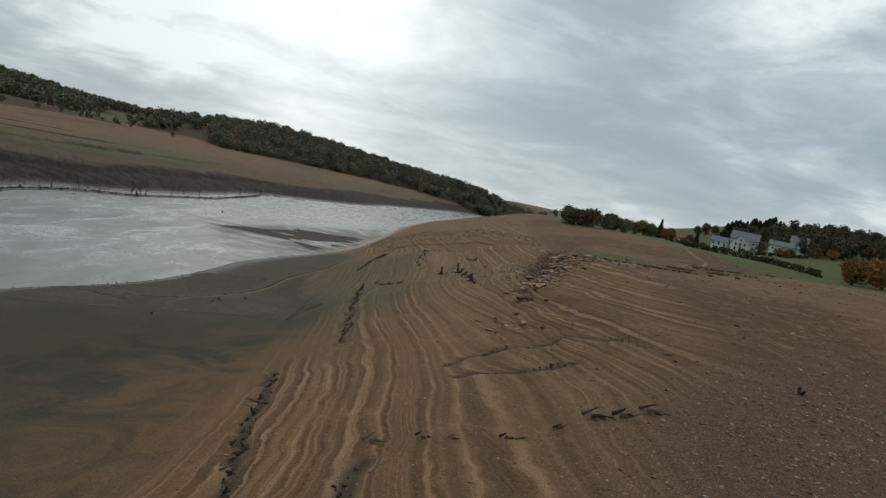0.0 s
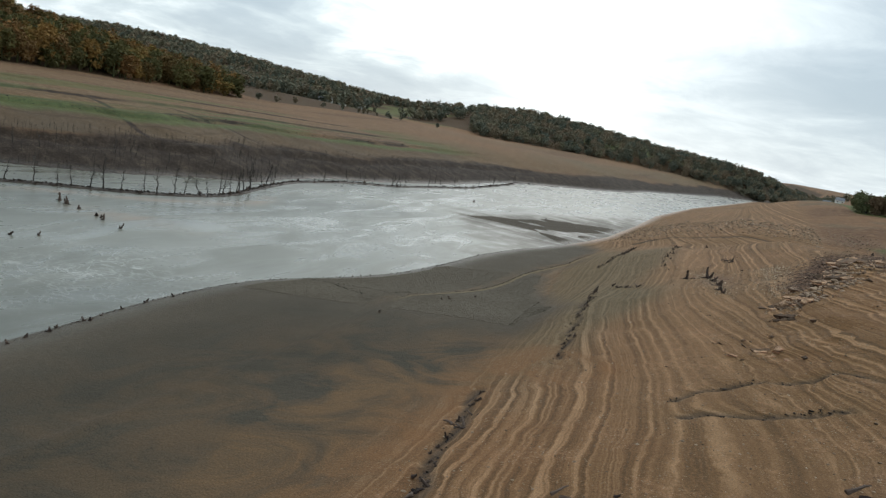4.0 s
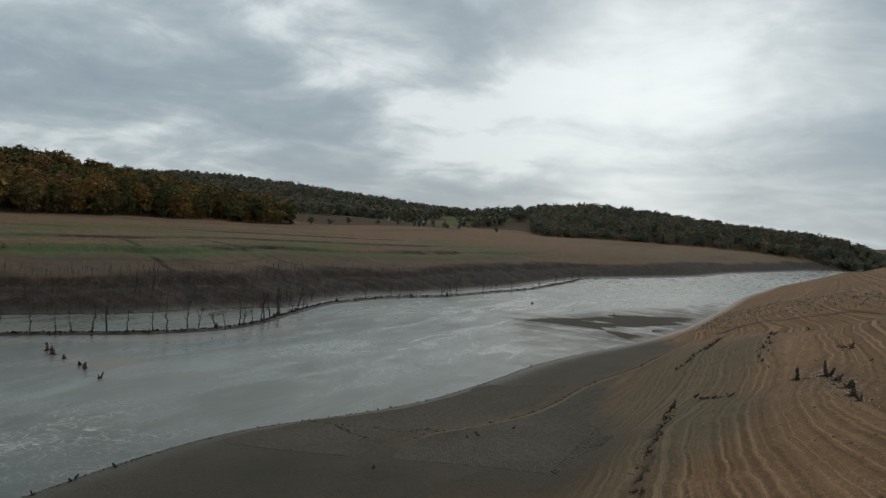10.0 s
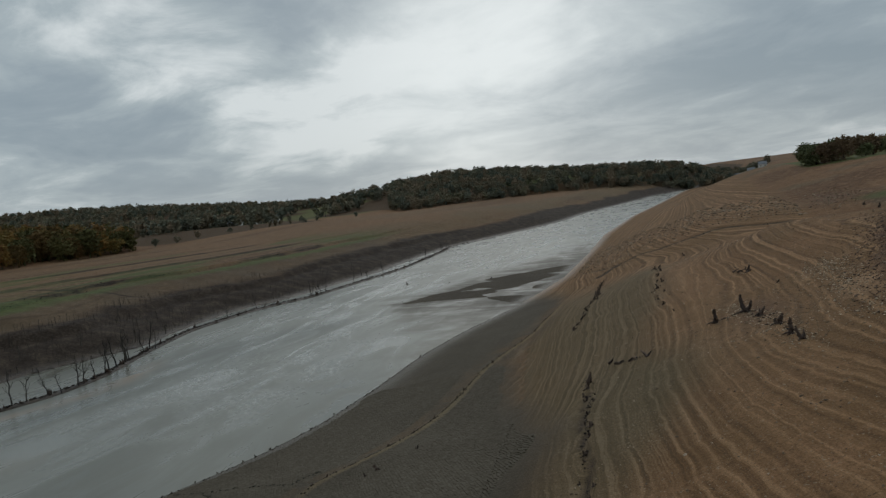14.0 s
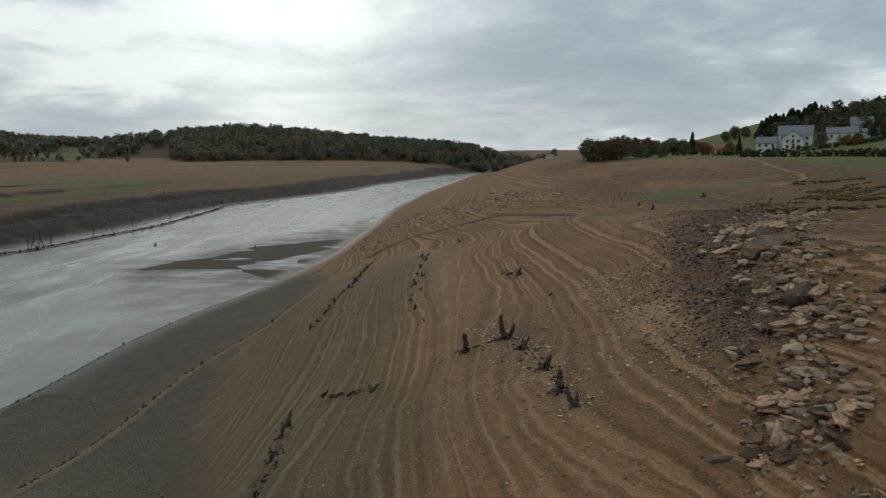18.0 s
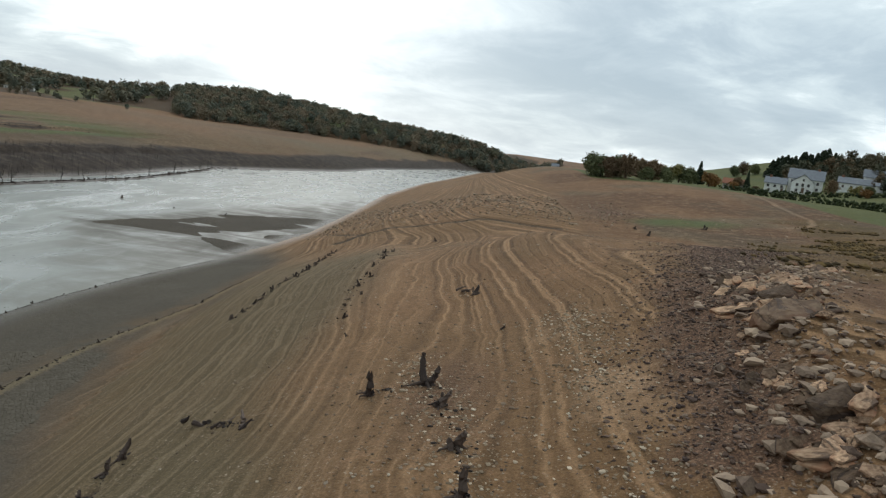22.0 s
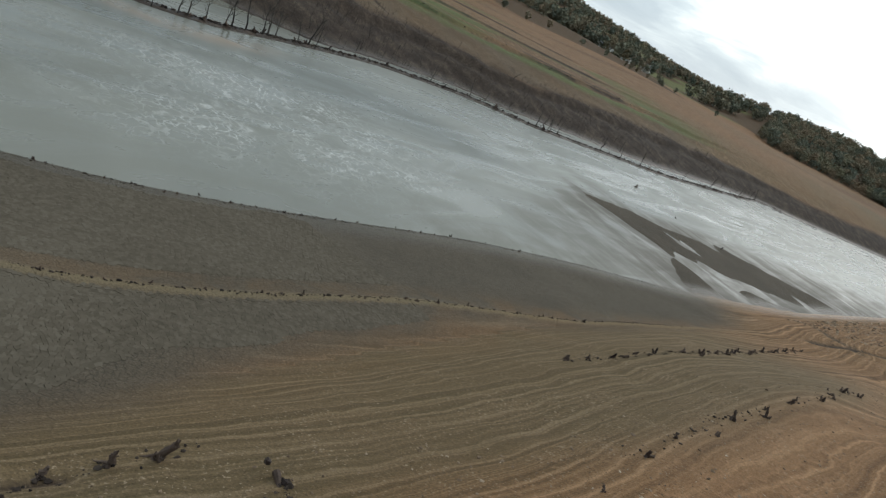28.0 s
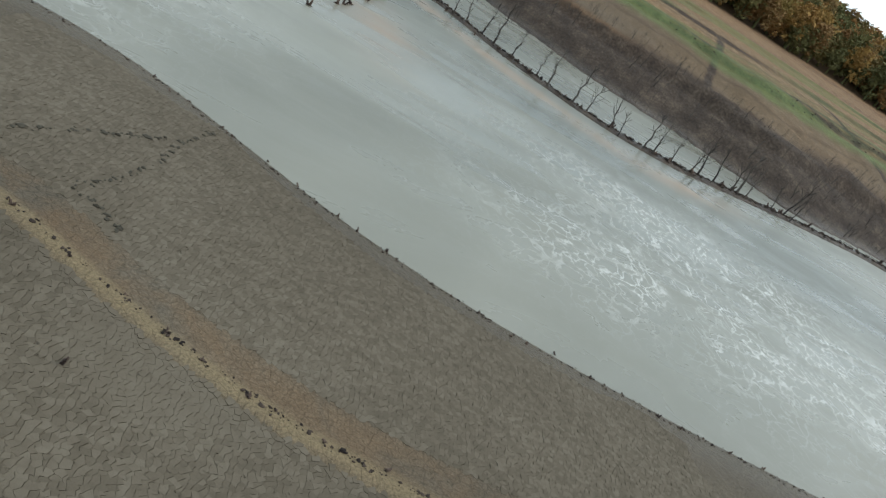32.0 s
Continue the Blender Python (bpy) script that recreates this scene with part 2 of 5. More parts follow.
def bare_land(x, y):
    """Height without the small relief."""
    n, f, ft = near_shore(y), far_shore(y), foot(y)
    beach = 0.14 * np.maximum(ft - n, 2.0)
    v = x - ft
    right = np.where(v < 0, beach * np.clip((x - n) / np.maximum(ft - n, 2.0), 0, 1), beach + steep(y) * rise(v))
    high = ease(36, 118, v + 0.5 * np.maximum(y - 140, 0)) * ease(14, 62, v)
    right = right * (1 - high) + 18.8 * high - bell(x, y, 62, 122, 24, 22, 2.4)
    right = right * (1 - 0.7 * ease(280, 460, y) * ease(130, 60, x))
    b = f - channel(y) - x
    left = bank(b) * (0.94 + 0.06 * np.sin(y * 0.02))
    mid = -0.5 + 0.56 * ease(1.35, 0.5, bar(x, y)) + ease(1.4, 0.9, bar(x, y)) * 0.10 * rough_noise(x * 0.25, y, 4, 17) - 0.3 * np.exp(-0.5 * (((x + 36.6) * 0.91 - (y - 123.5) * 0.41) / 1.3) ** 2) * ease(108, 120, y)
    levee = -0.5 + 0.85 * np.exp(-0.5 * ((x - f + 1.2) / 1.1) ** 2)
    z = np.where(x > n, right, np.where(b > 0, left, np.maximum(mid, levee)))
    z = np.where((x <= n) & (x > n - 6) & (b <= 0), np.maximum(z, (x - n) * 0.1), z)
    # hills round the lake
    out = ease(0, 60, wood_edge(y) - x)
    z = z + out * (bell(x, y, -390, 70, 110, 160, 14) + bell(x, y, -920, 790, 300, 240, 47, 40) + bell(x, y, -262, 800, 90, 95, 22)
                   + bell(x, y, -20, 870, 160, 105, 15) + bell(x, y, -620, 700, 150, 130, 5) + rough_noise(x, y, 160, 3) * 3)
    r = ease(60, 150, x - 0.12 * y)
    z = z + r * (bell(x, y, 245, 420, 105, 150, 17) + bell(x, y, 420, 150, 160, 200, 16) + bell(x, y, 170, 480, 90, 90, 2)) + ease(25, 110, x - 0.08 * y) * bell(x, y, 110, 480, 110, 90, 6) + ease(900, 2600, np.hypot(x, y)) * 12
    return z


mid_line = curve([(-300, -26), (-60, -27), (-4, -27), (4, -28.6), (11, -29.8), (16, -27.3), (20, -25.9), (24, -25.0), (30, -24.8), (44, -25.4), (60, -22.6), (80, -22.0), (120, -20)], 2)
DRAINS = [  # lines on the plan, with their half width
    (0.35, [(-10.4, -16.8), (-8.6, -28), (-6.6, -38), (-4.6, -52), (-4, -62)]), (0.45, [(-1.4, -34), (-2.0, -38.6), (-1.7, -62)]),
    (0.2, [(1.2, -17.6), (5.1, -12.9), (10.1, -10.9), (14.5, -10.6), (16, -13)]), (0.2, [(2.0, -20.6), (8.2, -16.7), (11, -15.7)]),
    (0.55, [(-19, 104), (-15.5, 110), (-8.7, 114), (3.8, 112), (16, 112)]), (0.4, [(-26, 122), (-18, 112), (-14, 108)]), (0.25, [(-10.4, 18), (-9.2, 5.5), (-8.1, -3), (-7.2, -9)]),
]


def off_line(x, y, line):
    """How far each place is from a line of corners."""
    best = np.full(np.shape(x), 1e9)
    for (ax, ay), (bx, by) in zip(line, line[1:]):
        dx, dy = bx - ax, by - ay
        t = np.clip(((x - ax) * dx + (y - ay) * dy) / (dx * dx + dy * dy), 0, 1)
        best = np.minimum(best, np.hypot(x - ax - t * dx, y - ay - t * dy))
    return best


def trenches(x, y):
    out = np.zeros(np.shape(x))
    wx, wy = x + 0.8 * rough_noise(x, y, 3.5, 91), y + 0.8 * rough_noise(x, y, 3.5, 92)
    for half, line in DRAINS:
        out = np.maximum(out, np.exp(-0.5 * (off_line(wx, wy, line) / half) ** 2))
    return out


def land(x, y):
    """The height of the ground, with wave-cut ledges, gullies and clods."""
    z = bare_land(x, y)
    n, ft = near_shore(y), foot(y)
    hill = ease(-3, 4, x - ft) * ease(120, 60, x) * ease(240, 150, y)
    w = z + 0.22 * rough_noise(x, y, 18, 5)
    size = 0.27
    ledge = 0.5 * size * (np.abs(((w / size) % 1.0) - 0.5) * 2 - 0.5)
    z = z + hill * ledge * 0.42 * (0.5 + 0.5 * rough_noise(x, y, 9, 8)) * ease(40, 16, x)
    z = z + hill * (rough_noise(x, y, 2.2, 11) * 0.05 + rough_noise(x, y, 11, 13) * 0.18)
    # the rocky ridge
    ridge = np.exp(-0.5 * ((x - 10.6 - 0.14 * y) / 3.2) ** 2) * ease(-22, -6, y) * ease(40, 28, y)
    z = z + ridge * (0.5 + 0.55 * rough_noise(x, y, 2.6, 21) + 0.3 * rough_noise(x, y, 0.9, 22))
    # the low step along the old field bank in the mud, and the grooves of drains and sunken hedges
    m = x - mid_line(y)
    z = z + (0.22 * np.exp(-0.5 * (m / 0.55) ** 2) + 0.16 * ease(0.5, -0.5, -m) - 0.08) * ease(-70, -30, y) * ease(100, 70, y) * ease(14, 8, np.abs(m))
    z = z - trenches(x, y) * 0.26
    f = far_shore(y)
    b = f - channel(y) - x
    # terraces of the drowned fields on the far bank
    for at, drop in ((15, 1.3), (36, 1.0), (52, 0.6), (75, 0.5)):
        z = z + drop * (ease(-1.2, 1.2, b - at - 5 * rough_noise(x * 0 + at, y, 60, 33)) - ease(-9, 9, b - at - 5 * rough_noise(x * 0 + at, y, 60, 33))) * ease(-60, 0, y) * ease(330, 260, y)
    z = z + (b > 1) * ease(1, 10, b) * rough_noise(x, y, 7, 35) * 0.6 * ease(60, 20, b)
    return z


def link_mesh(name, verts, faces, mats, parent=None, smooth=False, index=None):
    me = bpy.data.meshes.new(name)
    me.from_pydata([tuple(v) for v in verts] if not isinstance(verts, list) else verts, [], faces if isinstance(faces, list) else faces.tolist())
    for m in mats if isinstance(mats, (list, tuple)) else [mats]:
        me.materials.append(m)
    if index is not None:
        me.polygons.foreach_set("material_index", np.asarray(index, np.int32))
    if smooth:
        me.polygons.foreach_set("use_smooth", np.ones(len(me.polygons), bool))
    me.update()
    ob = new(name, me)
    if parent is not None:
        ob.parent = parent
    return ob


def part(name, bm, material, parent=None, label="", smooth=False):
    """One bmesh as one mesh object under a thing or a part."""
    me = bpy.data.meshes.new(name)
    if smooth:
        for f in bm.faces:
            f.smooth = True
    bm.to_mesh(me)
    bm.free()
    me.materials.append(material)
    ob = new(name, me)
    if parent is not None:
        ob.parent = parent
    return tagged(ob, label) if label else ob


# ---- ground materials ----
def ground_material():
    n = Nodes("reservoir_ground", 0.9, 0.2)
    pos = n.geo.outputs["Position"]
    z = n.z()
    drift = n.noise(0.09, 4, 0.6, pos)
    fine = n.noise(2.3, 6, 0.65, pos)
    grit = n.noise(11.0, 4, 0.7, pos)
    blot = n.noise(0.32, 5, 0.6, pos)
    # ledges cut by the waves: bands that follow the height
    w = n.math("ADD", z, n.math("MULTIPLY", drift, 0.42))
    w = n.math("ADD", w, n.math("MULTIPLY", blot, 0.2))
    band = n.t.nodes.new("ShaderNodeTexNoise")
    band.noise_dimensions = "1D"
    band.inputs["Scale"].default_value, band.inputs["Detail"].default_value, band.inputs["Roughness"].default_value = 5.6, 3.0, 0.62
    n.put(w, band.inputs["W"])
    hill = n.ramp(band.outputs[0], [(0.32, (0.078, 0.052, 0.028)), (0.44, (0.124, 0.085, 0.047)), (0.52, (0.158, 0.109, 0.063)), (0.58, (0.205, 0.147, 0.090)), (0.67, (0.290, 0.217, 0.142))])
    even = n.ramp(n.math("ADD", n.math("MULTIPLY", fine, 0.6), n.math("MULTIPLY", blot, 0.4)), [(0.35, (0.108, 0.068, 0.037)), (0.6, (0.178, 0.122, 0.072))])
    hill = n.mix(n.ramp(n.noise(0.19, 4, 0.6, pos), [(0.44, 0.0), (0.64, 0.5)]), hill, even)
    hill = n.mix(n.ramp(n.noise(0.06, 3, 0.5, pos), [(0.44, 0.0), (0.56, 0.62)]), hill, n.mix(0.35, hill, (0.082, 0.066, 0.030)))
    hill = n.mix(n.math("MULTIPLY", n.attr("crest"), n.ramp(fine, [(0.3, 0.05), (0.65, 0.4)])), hill, (0.235, 0.170, 0.110))
    hill = n.mix(n.ramp(n.math("MULTIPLY", blot, fine), [(0.28, 0.0), (0.4, 0.5)]), hill, (0.25, 0.175, 0.115))
    red = n.ramp(n.math("ADD", n.math("MULTIPLY", blot, 0.6), n.math("MULTIPLY", fine, 0.4)), [(0.3, (0.098, 0.064, 0.038)), (0.52, (0.138, 0.093, 0.056)), (0.72, (0.19, 0.136, 0.086))])
    crack = n.math("MULTIPLY", n.ramp(n.cells(3.0, at=pos), [(0.02, 1.0), (0.10, 0.0)]), 0.3)
    mud = n.ramp(n.math("ADD", n.math("MULTIPLY", drift, 0.5), n.math("MULTIPLY", fine, 0.5)), [(0.3, (0.066, 0.053, 0.038)), (0.55, (0.100, 0.082, 0.059)), (0.75, (0.140, 0.117, 0.087))])
    mud = n.mix(n.math("MULTIPLY", n.attr("damp"), n.ramp(n.noise(0.12, 4, 0.6, pos), [(0.3, 0.9), (0.7, 0.45)])), mud, (0.050, 0.043, 0.030))
    mud = n.mix(crack, mud, (0.036, 0.031, 0.024))
    rust = n.ramp(n.math("MULTIPLY", n.noise(0.16, 5, 0.65, pos, 1.0), 1.0), [(0.38, 0.0), (0.58, 0.85)])
    wetmud = n.ramp(n.math("ADD", n.math("MULTIPLY", blot, 0.5), n.math("MULTIPLY", fine, 0.5)), [(0.36, (0.018, 0.012, 0.009)), (0.5, (0.042, 0.030, 0.022)), (0.6, (0.075, 0.055, 0.040)), (0.72, (0.125, 0.094, 0.068))])
    grass = n.ramp(n.math("ADD", n.math("MULTIPLY", blot, 0.5), n.math("MULTIPLY", fine, 0.5)), [(0.3, (0.052, 0.070, 0.026)), (0.55, (0.082, 0.108, 0.042)), (0.75, (0.130, 0.144, 0.064))])
    gravel = n.ramp(n.math("ADD", n.math("MULTIPLY", grit, 0.65), n.math("MULTIPLY", fine, 0.35)), [(0.33, (0.040, 0.027, 0.021)), (0.52, (0.100, 0.070, 0.052)), (0.7, (0.215, 0.155, 0.115))])
    leaf = n.ramp(fine, [(0.3, (0.030, 0.024, 0.014)), (0.7, (0.075, 0.052, 0.026))])
    heath = n.ramp(n.math("ADD", n.math("MULTIPLY", blot, 0.5), n.math("MULTIPLY", fine, 0.5)), [(0.35, (0.060, 0.042, 0.020)), (0.6, (0.120, 0.088, 0.040))])
    pale = n.ramp(fine, [(0.3, (0.26, 0.20, 0.14)), (0.7, (0.38, 0.31, 0.23))])

    def soft(name):
        return n.math("SUBTRACT", n.math("MULTIPLY", n.math("ADD", n.attr(name), n.math("MULTIPLY", n.math("ADD", blot, fine), 0.28)), 1.9), 1.0, clamp=True)

    c = n.mix(soft("red"), hill, red)
    c = n.mix(n.math("MULTIPLY", soft("olive"), 0.55), c, (0.098, 0.081, 0.044))
    c = n.mix(n.math("MULTIPLY", soft("dark"), 0.72), c, n.ramp(fine, [(0.3, (0.052, 0.033, 0.021)), (0.7, (0.108, 0.070, 0.042))]))
    c = n.mix(n.math("MULTIPLY", n.math("MULTIPLY", n.attr("red"), n.ramp(n.noise(0.7, 6, 0.7, pos), [(0.5, 0.0), (0.66, 0.7)])), 1.0), c, (0.235, 0.172, 0.112))
    c = n.mix(soft("mud"), c, mud)
    c = n.mix(n.math("MULTIPLY", rust, n.attr("rust")), c, (0.165, 0.098, 0.048))
    c = n.mix(n.math("MULTIPLY", n.attr("step"), 0.75), c, (0.185, 0.142, 0.082))
    c = n.mix(soft("bankdark"), c, wetmud)
    c = n.mix(soft("grass"), c, grass)
    c = n.mix(soft("heath"), c, heath)
    c = n.mix(soft("gravel"), c, gravel)
    c = n.mix(soft("pale"), c, pale)
    c = n.mix(soft("leaf"), c, leaf)
    warm = n.math("SUBTRACT", 1.0, n.math("MAXIMUM", n.math("MAXIMUM", n.attr("mud"), n.attr("bankdark")), n.math("MULTIPLY", n.attr("olive"), 0.75)), clamp=True)
    c = n.mix(warm, c, n.mix(1.0, c, (1.25, 0.97, 0.77), "MULTIPLY"))
    speck = n.noise(8.0, 2, 0.5, pos)
    dry = n.math("SUBTRACT", 1.0, n.math("MAXIMUM", n.math("MAXIMUM", n.attr("mud"), n.attr("grass")), n.math("MAXIMUM", n.attr("leaf"), n.attr("bankdark"))), clamp=True)
    c = n.mix(n.math("MULTIPLY", n.math("MULTIPLY", n.ramp(speck, [(0.63, 0.0), (0.68, 0.75)]), dry), n.ramp(blot, [(0.42, 0.2), (0.6, 1.0)])), c, (0.34, 0.26, 0.18))
    c = n.mix(n.math("MULTIPLY", n.math("MULTIPLY", n.ramp(speck, [(0.30, 0.7), (0.36, 0.0)]), dry), n.ramp(drift, [(0.4, 1.0), (0.6, 0.3)])), c, (0.045, 0.030, 0.021))
    spots = n.mix(0.62, c, n.mix(1.0, c, n.ramp(grit, [(0.3, 0.45), (0.7, 1.6)]), "MULTIPLY"))
    bumps = n.math("ADD", n.math("MULTIPLY", fine, 0.7), n.math("MULTIPLY", grit, 0.3))
    bumps = n.math("SUBTRACT", bumps, n.math("MULTIPLY", n.math("MULTIPLY", crack, n.attr("mud")), 0.5))
    n.bump(bumps, 0.75, 0.2)
    wet = n.attr("wet")
    return n.done(spots, n.math("SUBTRACT", 0.92, n.math("MULTIPLY", wet, 0.5)))


def water_material():
    n = Nodes("silty_water", 0.3, 0.42)
    pos = n.geo.outputs["Position"]
    drift = n.noise(0.035, 5, 0.6, n.where((1.0, 0.42, 1.0), True), 0.6)
    streak = n.noise(0.16, 5, 0.62, n.where((1.0, 0.3, 1.0), True), 1.2)
    base = n.ramp(drift, [(0.38, (0.106, 0.106, 0.083)), (0.52, (0.150, 0.146, 0.116)), (0.66, (0.202, 0.196, 0.160))])
    jit = n.t.nodes.new("ShaderNodeTexNoise")
    jit.inputs["Scale"].default_value, jit.inputs["Detail"].default_value = 0.45, 5.0
    n.put(pos, jit.inputs["Vector"])
    w2 = n.t.nodes.new("ShaderNodeVectorMath")
    w2.operation = "MULTIPLY_ADD"
    n.put(jit.outputs["Color"], w2.inputs[0])
    w2.inputs[1].default_value = (5.0, 5.0, 0.0)
    n.put(pos, w2.inputs[2])
    vein = n.ramp(n.cells(0.75, at=w2.outputs[0]), [(0.0, 0.9), (0.025, 0.45), (0.065, 0.0)])
    foam = n.math("MULTIPLY", vein, n.attr("foam"))
    foam = n.math("MULTIPLY", foam, n.ramp(n.noise(0.12, 5, 0.7, pos, 0.5), [(0.36, 0.0), (0.56, 0.9)]))
    c = n.mix(foam, base, (0.66, 0.66, 0.63))
    c = n.mix(n.math("MULTIPLY", n.attr("silt"), n.ramp(streak, [(0.4, 0.2), (0.6, 1.0)])), c, (0.26, 0.185, 0.125))
    thin_mud = n.math("MULTIPLY", n.attr("shoal"), n.ramp(n.noise(0.22, 5, 0.65, n.where((0.35, 1.0, 1.0), True), 0.8), [(0.35, 0.25), (0.58, 1.0)]))
    c = n.mix(thin_mud, c, (0.088, 0.075, 0.058))
    n.bump(n.noise(1.6, 4, 0.6, pos), 0.12, 0.03)
    r = n.math("ADD", n.ramp(streak, [(0.36, 0.19), (0.6, 0.38)]), n.math("MULTIPLY", n.math("MAXIMUM", foam, thin_mud), 0.4))
    return n.done(c, r)


GROUND, WATER = ground_material(), water_material()


def spread(knots):
    """Coordinates whose spacing goes from knot to knot: (from, step) pairs and an end."""
    out, a = [knots[0][0]], knots[0][0]
    for (at, s0), (to, s1) in zip(knots, knots[1:]):
        while a < to:
            a += s0 + (s1 - s0) * min(1, max(0, (a - at) / (to - at)))
            out.append(a)
    return np.array(out)


GX = spread([(-3200, 160), (-1200, 60), (-400, 12), (-205, 1.5), (-150, 1.1), (-113, 0.9), (-110, 0.7), (-90, 0.7), (-86, 1.6), (-52, 0.8), (-30, 0.45), (24, 0.45), (44, 1.0), (84, 1.3), (150, 5), (420, 18), (1200, 70), (3200, 160)])
GY = spread([(-1200, 90), (-300, 24), (-90, 3), (-62, 0.8), (-30, 0.5), (62, 0.5), (120, 0.9), (200, 2.6), (420, 7), (900, 16), (1600, 60), (3600, 160)])


def bank_lines(x, y):
    """Ditches and walls of the drowned fields on the far bank."""
    b = far_shore(y) - channel(y) - x
    out = np.zeros(np.shape(x))
    for at in (15, 36, 38.5, 52, 75):
        out = np.maximum(out, ease(1.6, 0.3, np.abs(b - at - 5 * rough_noise(x * 0 + at, y, 60, 33))))
    for at in (27, 45, 62, 90):
        out = np.maximum(out, 0.5 * ease(1.4, 0.3, np.abs(b - at - 7 * rough_noise(x * 0 + at, y, 45, 36))))
    for y0, lean in ((-8, 0.3), (22, -0.35), (64, 0.25), (118, -0.3), (150, 0.2)):
        out = np.maximum(out, ease(1.3, 0.3, np.abs(y - y0 - lean * b)) * ease(9, 14, b) * ease(60, 45, b))
    return out * ease(330, 280, y) * ease(-0.4, 0.2, rough_noise(x, y, 30, 37))


